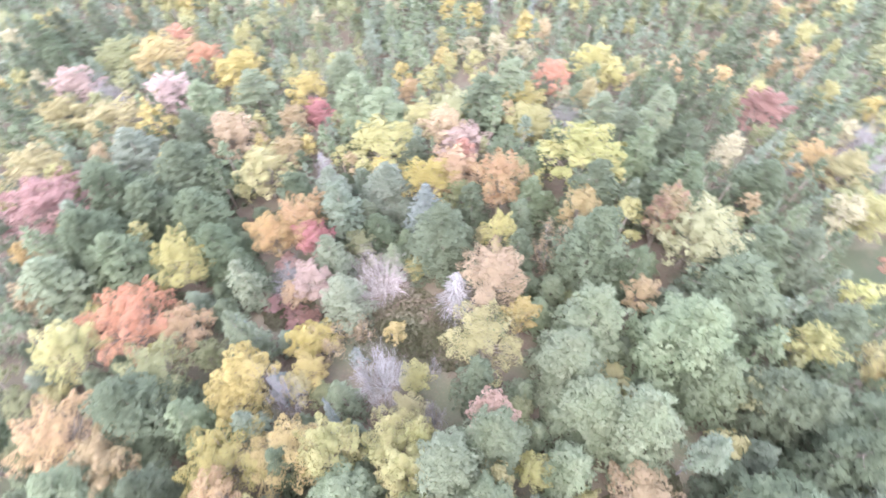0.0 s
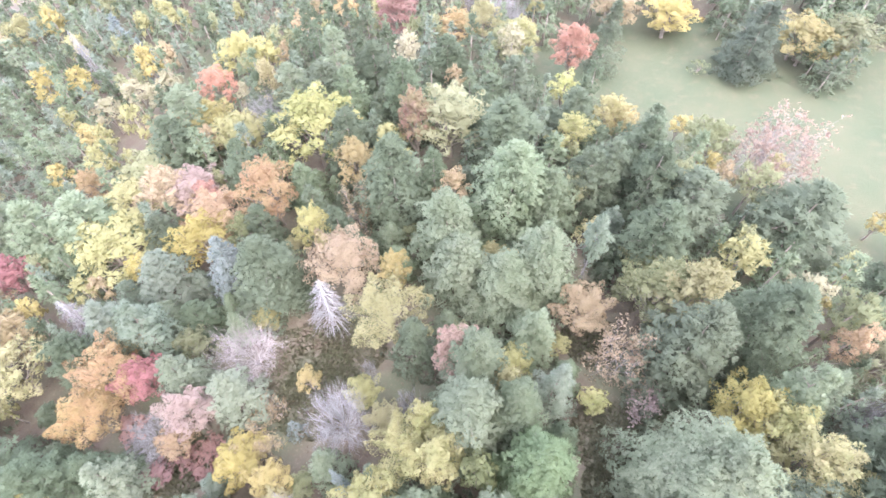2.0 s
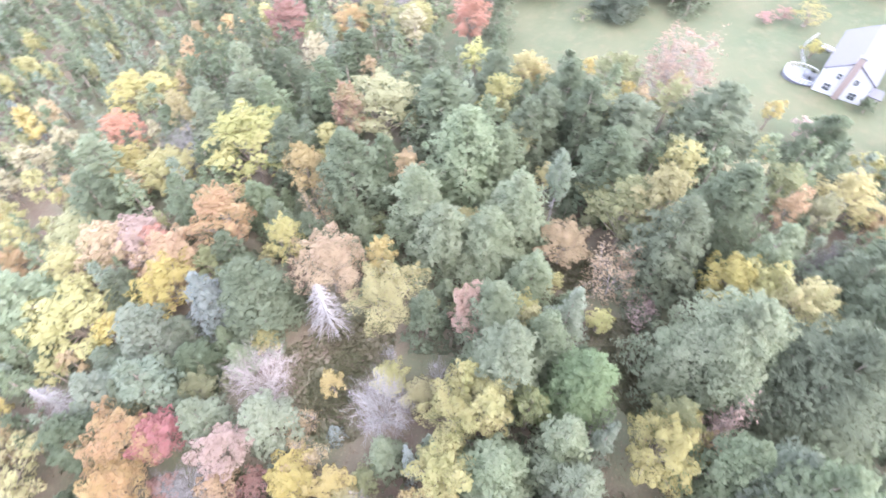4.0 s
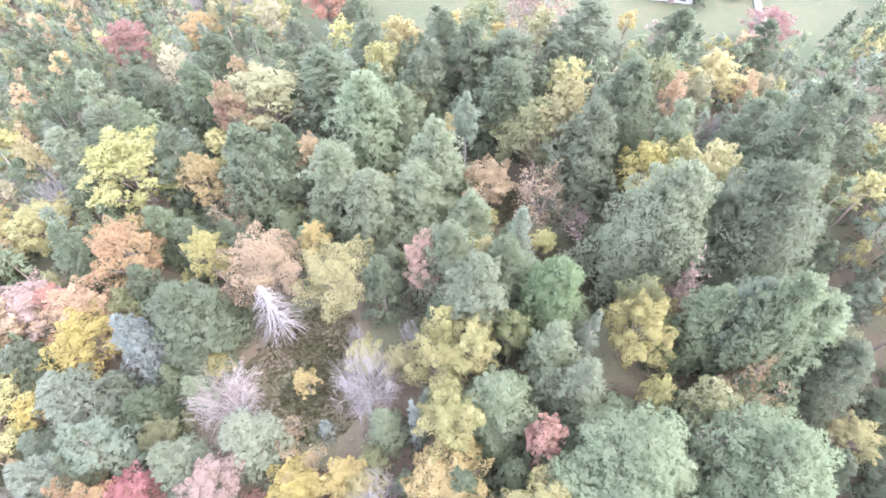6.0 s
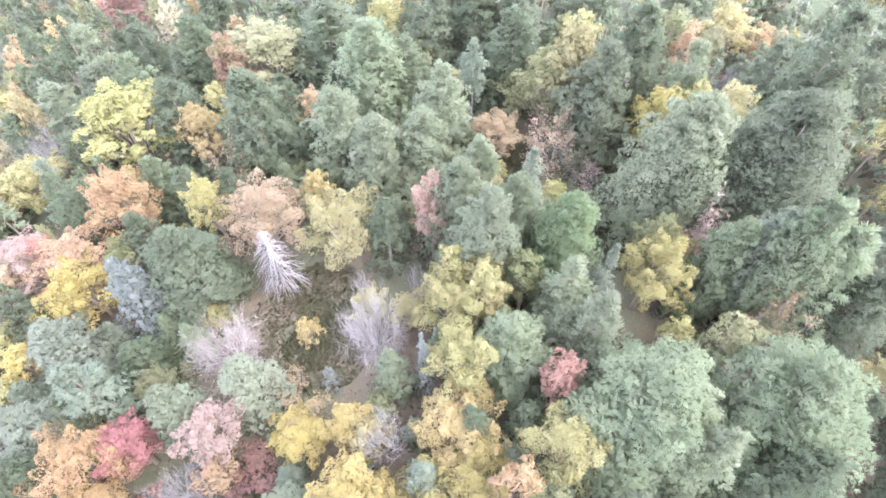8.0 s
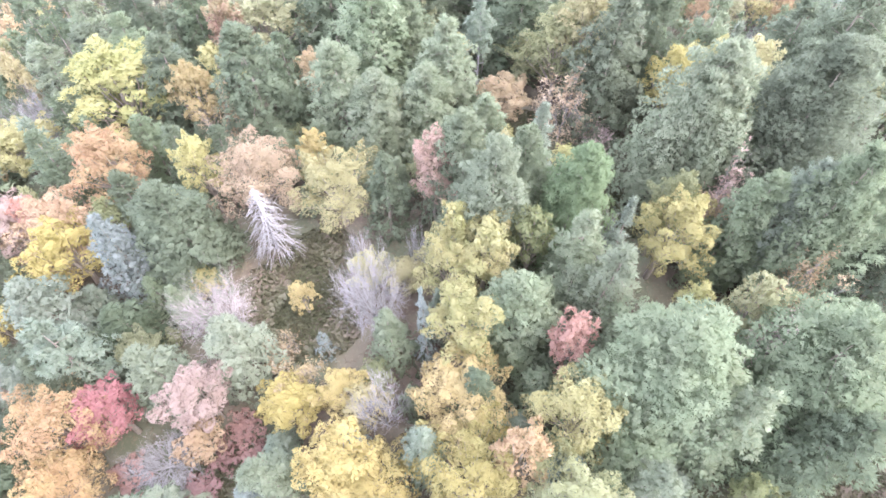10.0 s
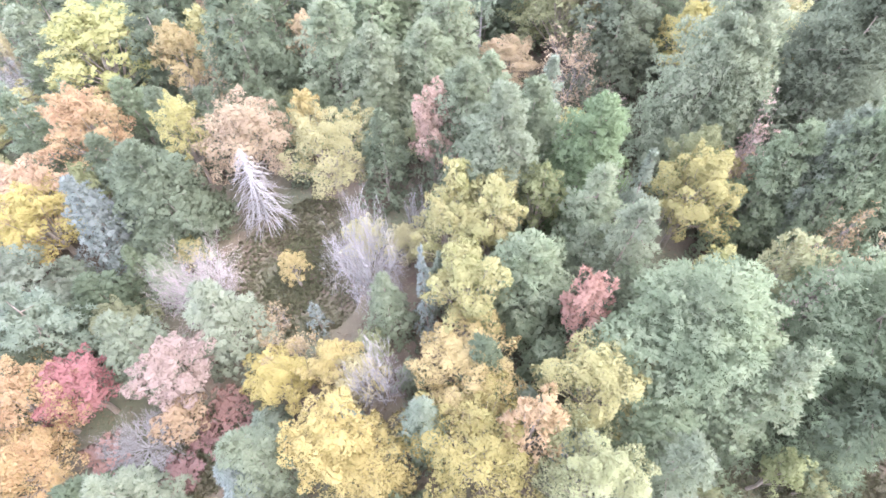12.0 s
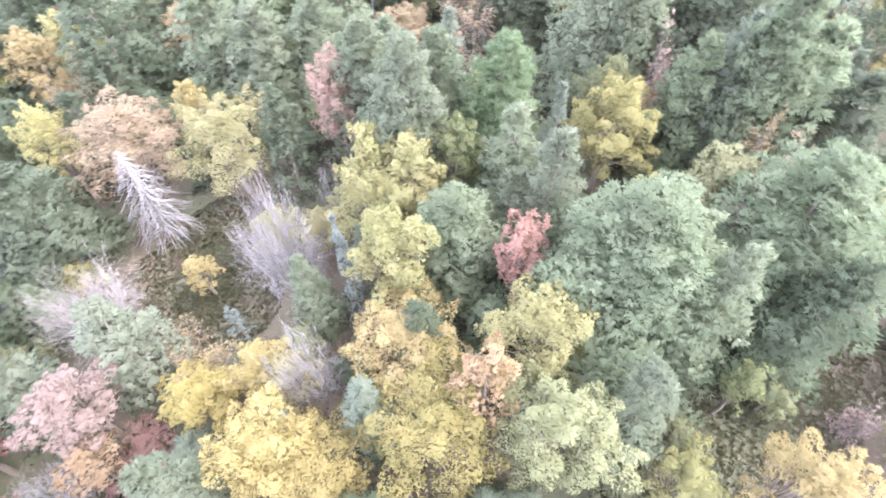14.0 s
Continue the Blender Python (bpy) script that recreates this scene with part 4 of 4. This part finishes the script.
def window(parent, x0, x1, z0, z1, place, name="window"):
    holder = boxes_part(name, [(x0 - 0.1, x0, -0.05, 0.12, z0 - 0.1, z1 + 0.1), (x1, x1 + 0.1, -0.05, 0.12, z0 - 0.1, z1 + 0.1),
                               (x0, x1, -0.05, 0.12, z1, z1 + 0.1), (x0, x1, -0.09, 0.12, z0 - 0.1, z0)], WHITE, parent)
    holder.matrix_local = place
    boxes_part("pane", [(x0, x1, 0.10, 0.12, z0, z1)], GLASS, holder, "dark reflecting window pane")
    boxes_part("mullion", [((x0 + x1) / 2 - 0.03, (x0 + x1) / 2 + 0.03, 0.06, 0.098, z0, z1)], WHITE, holder)
    boxes_part("rail", [(x0, x1, 0.05, 0.096, (z0 + z1) / 2 - 0.03, (z0 + z1) / 2 + 0.03)], WHITE, holder)
    return holder


def build_house():
    house = new("house")
    house.matrix_world = HOUSE
    tagged(house, "white two-storey gabled house with grey roof and brick chimney", "house")
    gable_windows = [(1.3, 2.5, 0.9, 2.3), (5.7, 6.9, 0.9, 2.3), (2.3, 3.1, 3.7, 4.8), (5.2, 6.0, 3.7, 4.8)]
    side_windows = [(1.4, 2.5, 0.9, 2.3), (5.0, 6.1, 0.9, 2.3), (10.6, 11.7, 0.9, 2.3), (1.6, 2.4, 3.6, 4.6), (6.0, 6.8, 3.6, 4.6), (10.4, 11.2, 3.6, 4.6)]
    side_door = [(7.6, 8.7, 0.0, 2.1)]
    turn = pose(0, 0, 0, 0, 0, 90)
    places = {"front": Matrix.Identity(4), "back": Matrix.Translation((W, L, 0)) @ pose(0, 0, 0, 0, 0, 180),
              "left": Matrix.Translation((0, L, 0)) @ pose(0, 0, 0, 0, 0, -90), "right": Matrix.Translation((W, 0, 0)) @ turn}
    for key, place in places.items():
        length = W if key in ("front", "back") else L
        holes = gable_windows if length == W else side_windows + side_door
        bm = bmesh.new()
        wall_with_openings(bm, length, EAVE, holes, 0.25)
        bmesh.ops.remove_doubles(bm, verts=bm.verts, dist=0.001)
        if length == W:
            prism(bm, [(0, EAVE), (W, EAVE), (W / 2, RIDGE - 0.1)], 0, 0.25)
        else:
            bmesh.ops.translate(bm, verts=bm.verts, vec=(0, 0.003, 0))
        bmesh.ops.remove_doubles(bm, verts=bm.verts, dist=0.001)
        wall = part("wall", bm, WHITE, house, "white clapboard wall")
        wall.matrix_local = place
        for x0, x1, z0, z1 in (gable_windows if length == W else side_windows):
            window(house, x0, x1, z0, z1, place)
        if length == L:
            door = boxes_part("door", [(7.6, 8.7, 0.08, 0.14, 0.0, 2.1)], DARK_METAL, house, "dark painted door")
            door.matrix_local = place
            boxes_part("handle", [(8.45, 8.55, 0.02, 0.078, 0.95, 1.1)], WHITE, door)
    boxes_part("floor_slab", [(0.3, W - 0.3, 0.3, L - 0.3, -0.1, 0.0)], DECKING, house)
    for sgn in (-1, 1):
        bm = bmesh.new()
        dx, dz = sgn * W / 2, EAVE - RIDGE
        over = 1.09
        prism(bm, [(W / 2, RIDGE), (W / 2 + dx * over, RIDGE + dz * over), (W / 2 + dx * over, RIDGE + dz * over + 0.22), (W / 2, RIDGE + 0.22)], -0.35, L + 0.35)
        roof = part("roof", bm, ROOFING, house, "pale grey shingled roof slope")
        for i in range(1, 14):
            k = i / 14 * over
            bm = bmesh.new()
            x, z = W / 2 + dx * k, RIDGE + dz * k + 0.22
            prism(bm, [(x, z + 0.004), (x + dx * 0.04, z + dz * 0.04 + 0.004), (x + dx * 0.04, z + dz * 0.04 + 0.03), (x, z + 0.012)], -0.35, L + 0.35)
            part("shingle_course", bm, ROOFING, roof)
    chimney = boxes_part("chimney", [(W / 2 - 0.55, W / 2 + 0.55, -0.65, -0.002, -0.6, RIDGE + 1.2)], BRICK, house, "weathered brick chimney")
    boxes_part("chimney_cap", [(W / 2 - 0.65, W / 2 + 0.65, -0.75, 0.1, RIDGE + 1.204, RIDGE + 1.36)], PATH_STONE, chimney)
    boxes_part("flue", [(W / 2 - 0.25, W / 2 + 0.25, -0.5, -0.15, RIDGE + 1.364, RIDGE + 1.6)], BRICK, chimney)
    porch = boxes_part("porch", [(W + 0.03, W + 2.2, 0.6, 3.2, -0.9, 0.25)], DECKING, house, "small grey side porch")
    boxes_part("step", [(W + 2.204, W + 2.6, 1.0, 2.8, -0.9, 0.02)], DECKING, porch)
    for y in (0.7, 3.0):
        boxes_part("post", [(W + 2.0, W + 2.12, y, y + 0.12, 0.254, 2.5)], WHITE, porch)
    boxes_part("porch_roof", [(W + 0.03, W + 2.4, 0.4, 3.4, 2.504, 2.66)], ROOFING, porch)
    return house


build_house()


def build_deck():
    deck = new("deck")
    deck.matrix_world = HOUSE @ Matrix.Translation((-2.6, 2.4, 0.0))
    tagged(deck, "oval grey board deck with a rail beside the house", "deck")
    rx, ry = 3.4, 2.6
    for i in range(-12, 13):
        y = i * 0.21
        half = rx * math.sqrt(max(0.0, 1 - (y / ry) ** 2))
        if half > 0.3:
            boxes_part("board", [(-half, min(half, 2.5), y - 0.1, y + 0.1, 0.30, 0.36)], DECKING, deck)
    bm = bmesh.new()
    ring = bmesh.ops.create_cone(bm, cap_ends=True, segments=28, radius1=1, radius2=1, depth=1.3)
    bmesh.ops.scale(bm, vec=(rx * 0.94, ry * 0.94, 1), verts=ring["verts"])
    bmesh.ops.translate(bm, vec=(-0.15, 0, -0.37), verts=ring["verts"])
    part("skirt", bm, DECKING, deck)
    prev = None
    for i in range(19):
        a = radians(50 + i * 260 / 18)
        x, y = rx * 0.97 * math.cos(a), ry * 0.97 * math.sin(a)
        boxes_part("post", [(x - 0.05, x + 0.05, y - 0.05, y + 0.05, 0.30, 1.25)], WHITE, deck)
        if prev:
            v, f = tubes([((*prev, 1.25), (x, y, 1.25), 0.05, 0.05)], 5)
            rail = new("rail", mesh_of("rail", v, f, WHITE))
            rail.parent = deck
        prev = (x, y)


build_deck()


def build_table():
    table = new("garden_table")
    table.matrix_world = HOUSE @ Matrix.Translation((-1.2, 2.6, 0.36))
    tagged(table, "dark round metal garden table on the deck", "table")
    bm = bmesh.new()
    c = bmesh.ops.create_cone(bm, cap_ends=True, segments=20, radius1=0.62, radius2=0.6, depth=0.05)
    bmesh.ops.translate(bm, vec=(0, 0, 0.72), verts=c["verts"])
    part("tabletop", bm, DARK_METAL, table)
    for a in (45, 135, 225, 315):
        x, y = 0.42 * math.cos(radians(a)), 0.42 * math.sin(radians(a))
        v, f = tubes([((x, y, 0.0), (x * 0.8, y * 0.8, 0.7), 0.03, 0.03)], 6)
        leg = new("leg", mesh_of("leg", v, f, DARK_METAL))
        leg.parent = table


build_table()


def build_chairs():
    chair = new("garden_chair")
    tagged(chair, "dark metal garden chair on the deck", "chair", "chairs on the deck")
    boxes_part("seat", [(-0.25, 0.25, -0.25, 0.25, 0.42, 0.46)], DARK_METAL, chair)
    boxes_part("backrest", [(-0.25, 0.25, 0.22, 0.26, 0.464, 0.95)], DARK_METAL, chair)
    for x in (-0.22, 0.18):
        for y in (-0.22, 0.18):
            boxes_part("leg", [(x, x + 0.04, y, y + 0.04, 0.0, 0.416)], DARK_METAL, chair)
    spots = [(-1.2, 3.6, 0), (-1.2, 1.6, 180), (-2.2, 2.6, 90)]
    for i, (x, y, a) in enumerate(spots):
        m = HOUSE @ Matrix.Translation((x, y, 0.36)) @ pose(0, 0, 0, 0, 0, a)
        if i == 0:
            chair.matrix_world = m
        else:
            copy_thing(chair, m)


build_chairs()


def build_fence():
    fence = new("picket_fence")
    foot = height(90, -26)
    fence.matrix_world = Matrix.Translation((90, -26, foot))
    tagged(fence, "curved white picket fence on the lawn", "fence")
    spots = []
    for i in range(13):
        t = i / 12
        spots.append((84.6 + 11.0 * t, -24.6 - 0.6 * t - 2.2 * t * t + 0.9 * math.sin(t * 3.1)))
    for i, (x, y) in enumerate(spots):
        z = height(x, y) - foot
        boxes_part("picket", [(x - 90 - 0.03, x - 90 + 0.03, y + 26 - 0.08, y + 26 + 0.08, z - 0.3, z + 1.0)], WHITE, fence)
        if i:
            px, py = spots[i - 1]
            v, f = tubes([((px - 90, py + 26, height(px, py) - foot + 0.7), (x - 90, y + 26, z + 0.7), 0.007, 0.007)], 4)
            rail = new("rail", mesh_of("rail", v, f, WHITE))
            rail.parent = fence


build_fence()


def build_tank():
    tank = new("gas_tank")
    x, y = 90.6, -28.9
    tank.matrix_world = Matrix.Translation((x, y, height(x, y))) @ pose(0, 0, 0, 0, 0, 70)
    tagged(tank, "white rounded gas tank beside the house", "tank")
    bm = bmesh.new()
    body = bmesh.ops.create_uvsphere(bm, u_segments=20, v_segments=12, radius=0.5)
    for v in body["verts"]:
        v.co.x += 0.6 if v.co.x > 0 else -0.6
    bmesh.ops.translate(bm, vec=(0, 0, 0.72), verts=body["verts"])
    part("body", bm, WHITE, tank)
    for s in (-0.6, 0.6):
        boxes_part("foot", [(s - 0.12, s + 0.12, -0.3, 0.3, -0.15, 0.3)], PATH_STONE, tank)


build_tank()


def draped(name, outline, mat, label, category, lift=0.05):
    """A thin paved sheet that follows the ground inside an outline."""
    bm = bmesh.new()
    n = len(outline)
    top = [bm.verts.new((x, y, height(x, y) + lift + 0.25)) for x, y in outline]
    low = [bm.verts.new((x, y, height(x, y) - 0.6)) for x, y in outline]
    bm.faces.new(top), bm.faces.new(low[::-1])
    for i in range(n):
        bm.faces.new((top[(i + 1) % n], top[i], low[i], low[(i + 1) % n]))
    bmesh.ops.recalc_face_normals(bm, faces=bm.faces)
    me = bpy.data.meshes.new(name)
    bm.to_mesh(me)
    bm.free()
    me.materials.append(mat)
    return tagged(new(name, me), label, category, kind="structure")


draped("driveway", [(84.5, -40.5), (86.5, -48.0), (95, -50.5), (106, -53), (104, -40), (99, -39.2)], PAVING, "pale paved driveway behind the white house", "driveway")
draped("garden_path", [(77.4, -47.6), (77.2, -46.2), (70, -44.7), (62.6, -42.6), (62.4, -43.9), (70, -46.1)], PATH_STONE, "narrow pale path across the lawn", "path")


# ---- on the forest floor ----
def fallen_log(x, y, length, turn, thick, rise=0.0):
    log = new("fallen_log")
    log.matrix_world = Matrix.Translation((x, y, height(x, y))) @ pose(0, 0, 0, 0, 0, turn)
    tagged(log, "bleached fallen trunk lying on the forest floor", "log")
    rng = np.random.default_rng(int(abs(x) * 10))
    p = [np.array([length * i / 4, rng.normal() * 0.08, thick * 0.9 + rise * i / 4]) for i in range(5)]
    v, f = tubes([(p[i], p[i + 1], thick * (1 - 0.14 * i), thick * (1 - 0.14 * (i + 1))) for i in range(4)], 8)
    stem = new("stem", mesh_of("stem", v, f, BARK_MAUVE, True))
    stem.parent = log
    for i in range(7):
        s = p[1 + i % 3] + (p[2 + i % 3] - p[1 + i % 3]) * rng.random()
        e = s + np.array([rng.uniform(0.1, 0.7), rng.choice([-1, 1]) * rng.uniform(0.4, 1.1), rng.uniform(0.0, 0.6)])
        v, f = tubes([(s, e, 0.05, 0.02)], 4)
        stub = new("branch_stub", mesh_of("branch_stub", v, f, BARK_PALE))
        stub.parent = log


fallen_log(-21.9, -19.0, 4.6, -78, 0.16, 0.9)
fallen_log(-27.0, -6.5, 4.2, 40, 0.13, 1.2)


def scattered_leaves():
    rng = np.random.default_rng(5)
    n = 26000
    x, y = rng.uniform(-45, 45, n), rng.uniform(-30, 62, n)
    keep = np.array([not in_field(a, b) for a, b in zip(x, y)])
    x, y = x[keep], y[keep]
    z = np.array([height(a, b) + 0.25 * noise.noise(Vector((a * 0.11, b * 0.11, 0))) for a, b in zip(x, y)]) + 0.06
    nv = unit(rng, len(x)) * 0.45 + np.array([0, 0, 1.0])
    v, f, nrm = leaves(np.stack([x, y, z], 1), nv / np.linalg.norm(nv, axis=1, keepdims=True), 0.24, rng, 2, 1.0, True)
    ob = new("fallen_leaves", mesh_of("fallen_leaves", v, f, LITTER, normals=nrm))
    tagged(ob, "rust and tan fallen leaves over the forest floor", "leaves", kind="stuff")


def grass_tufts():
    rng = np.random.default_rng(9)
    pts = []
    for cx, cy, r, w in CLEARINGS:
        k = int(620 * r)
        a, d = rng.uniform(0, 6.28, k), r * 1.15 * np.sqrt(rng.random(k))
        pts.append(np.stack([cx + d * np.cos(a), cy + d * np.sin(a)], 1))
    p = np.concatenate(pts)
    z = np.array([height(a, b) + 0.25 * noise.noise(Vector((a * 0.11, b * 0.11, 0))) for a, b in p])
    base = np.column_stack([p, z])
    way = unit(rng, len(p)) * np.array([1, 1, 0.25]) + np.array([0, 0, 0.9])
    v, f, nrm = leaves(base + (0, 0, 0.08), way / np.linalg.norm(way, axis=1, keepdims=True), 0.30, rng)
    tagged(new("grass", mesh_of("grass", v, f, GRASS, normals=nrm)), "dull olive grass tufts in the clearings", "grass", kind="stuff")


LITTER = leaf_material("fallen_leaf", (0.084, 0.053, 0.040), (0.105, 0.079, 0.053), 0.6, 0.25)
GRASS = leaf_material("dull_grass", (0.076, 0.079, 0.043), (0.097, 0.090, 0.056), 0.5, 0.25)
scattered_leaves()
grass_tufts()


# ---- the rest of the wood: saplings between the trees, and the trees further out ----
EDGE = [(-150, 175), (-66, 6), (-42, -28), (-22, -42), (20, -66), (72, -82), (112, -68), (158, -4), (168, 30), (172, 175)]


def within(outline, x, y):
    hit = False
    for (ax, ay), (bx, by) in zip(outline, outline[1:] + outline[:1]):
        if (ay > y) != (by > y) and x < ax + (y - ay) / (by - ay) * (bx - ax):
            hit = not hit
    return hit


def open_ground(x, y):
    return (in_field(x, y) or (66 < x < 112 and -66 < y < -14)
            or any(math.hypot(x - cx, y - cy) < cr + 1.8 for cx, cy, cr, _ in CLEARINGS))


JOINED = {}


def join_tree(kind, shade, x, y, tall, wide, rng):
    """A far tree, laid into the one mesh of the distant wood."""
    cls = "remote" if math.hypot(x + 20, y - 14) > 105 else "far"
    _, crown, r, h = model(kind, cls, rng.randrange(4))
    key = (kind, cls, crown.name)
    if key not in JOINED:
        co, idx = np.empty(len(crown.vertices) * 3), np.empty(len(crown.loops), int)
        crown.vertices.foreach_get("co", co), crown.loops.foreach_get("vertex_index", idx)
        nv = np.empty(len(crown.loops) * 3)
        crown.corner_normals.foreach_get("vector", nv)
        per = np.empty((len(crown.vertices), 3))
        per[idx] = nv.reshape(-1, 3)
        JOINED[key] = (co.reshape(-1, 3), idx.reshape(-1, 3), per)
    co, idx, per = JOINED[key]
    a = rng.uniform(0, 6.28)
    turn = np.array([[math.cos(a), -math.sin(a), 0], [math.sin(a), math.cos(a), 0], [0, 0, 1]])
    foot = np.array([x, y, height(x, y)])
    v, f = tubes([(foot - (0, 0, 0.5), foot + (0, 0, tall * 0.85), 0.02 * tall, 0.005 * tall)], 5)
    f = [t for q in f for t in ((q[0], q[1], q[2]), (q[0], q[2], q[3]))]
    return [((co * (wide / r, wide / r, tall / h)) @ turn.T + foot, idx, shade, per @ turn.T), (np.array(v), np.array(f), "bark", (np.array(v) - foot - (0, 0, tall * 0.4)) * (1, 1, 0.01))]


def build_distant_wood(pieces):
    shades = sorted({s for _, _, s, _ in pieces})
    verts = np.concatenate([v for v, _, _, _ in pieces])
    start = np.cumsum([0] + [len(v) for v, _, _, _ in pieces[:-1]])
    faces = np.concatenate([f + k for (_, f, _, _), k in zip(pieces, start)])
    mats = np.concatenate([np.full(len(f), shades.index(s)) for _, f, s, _ in pieces])
    me = bpy.data.meshes.new("distant_wood")
    me.vertices.add(len(verts)), me.loops.add(len(faces) * 3), me.polygons.add(len(faces))
    me.vertices.foreach_set("co", verts.ravel())
    me.loops.foreach_set("vertex_index", faces.ravel())
    me.polygons.foreach_set("loop_start", np.arange(len(faces)) * 3)
    for s in shades:
        me.materials.append(BARK if s == "bark" else LEAF[s])
    me.polygons.foreach_set("material_index", mats)
    me.polygons.foreach_set("use_smooth", np.ones(len(faces), bool))
    me.update(calc_edges=True)
    nv = np.concatenate([q for _, _, _, q in pieces])
    me.normals_split_custom_set_from_vertices((nv / (np.linalg.norm(nv, axis=1, keepdims=True) + 1e-9)).tolist())
    tagged(new("distant_wood", me), "mixed conifers and autumn broadleaf trees further off", "trees", kind="stuff")


def fill_wood():
    rng = random.Random(21)
    shades = ["deep"] * 7 + ["green"] * 10 + ["sage"] * 6 + ["gold", "tan", "olive", "olive", "olive", "moss", "khaki", "khaki", "khaki", "cream"]
    grid, pieces = {}, []
    for x, y, r in PLANTED:
        grid.setdefault((int(x // 12), int(y // 12)), []).append((x, y, r))
    made = young = 0
    for turn in range(44000):
        x, y = (rng.uniform(-60, 45), rng.uniform(-45, 70)) if turn < 4000 else (rng.uniform(-140, 170), rng.uniform(-80, 172))
        if not within(EDGE, x, y) or open_ground(x, y):
            continue
        i, j = int(x // 12), int(y // 12)
        room = 9.0
        for u in (i - 1, i, i + 1):
            for w in (j - 1, j, j + 1):
                for a, b, c in grid.get((u, w), ()):
                    room = min(room, math.hypot(x - a, y - b) / 0.66 - c)
        north = y > 70
        r = min(room, rng.uniform(2.0, 3.3) if north else rng.uniform(2.6, 3.9))
        if r < 1.25:
            continue
        inner = math.hypot(x + 8, y - 14) < 50
        if inner:
            r = min(r, 2.6)
            if r < 1.5 or young >= 150:
                continue
            young += 1
        shade = rng.choice(["deep", "deep", "green", "green", "sage", "moss", "khaki"] if inner else shades)
        kind = "maple" if shade not in ("deep", "green", "sage") else "spruce" if rng.random() < (0.6 if north else 0.3) else "hemlock"
        tall = r * rng.uniform(2.3, 3.0) if inner else 5.0 + r * rng.uniform(1.9, 2.6)
        if inner:
            plant(kind, shade, round(x, 1), round(y, 1), tall, r)
        else:
            pieces += join_tree(kind, shade, x, y, tall, r, rng)
        grid.setdefault((i, j), []).append((x, y, r))
        made += 1
        if made >= 2000:
            break
    build_distant_wood(pieces)


# Unseen hemlocks added south of the clearing, to shade its floor.
for shade_caster in ((-29.5, -28.0, 15.5, 5.6), (-37.5, -23.0, 14.5, 5.0), (-22.0, -31.5, 16.0, 5.8)):
    plant("hemlock", "deep", *shade_caster)
fill_wood()
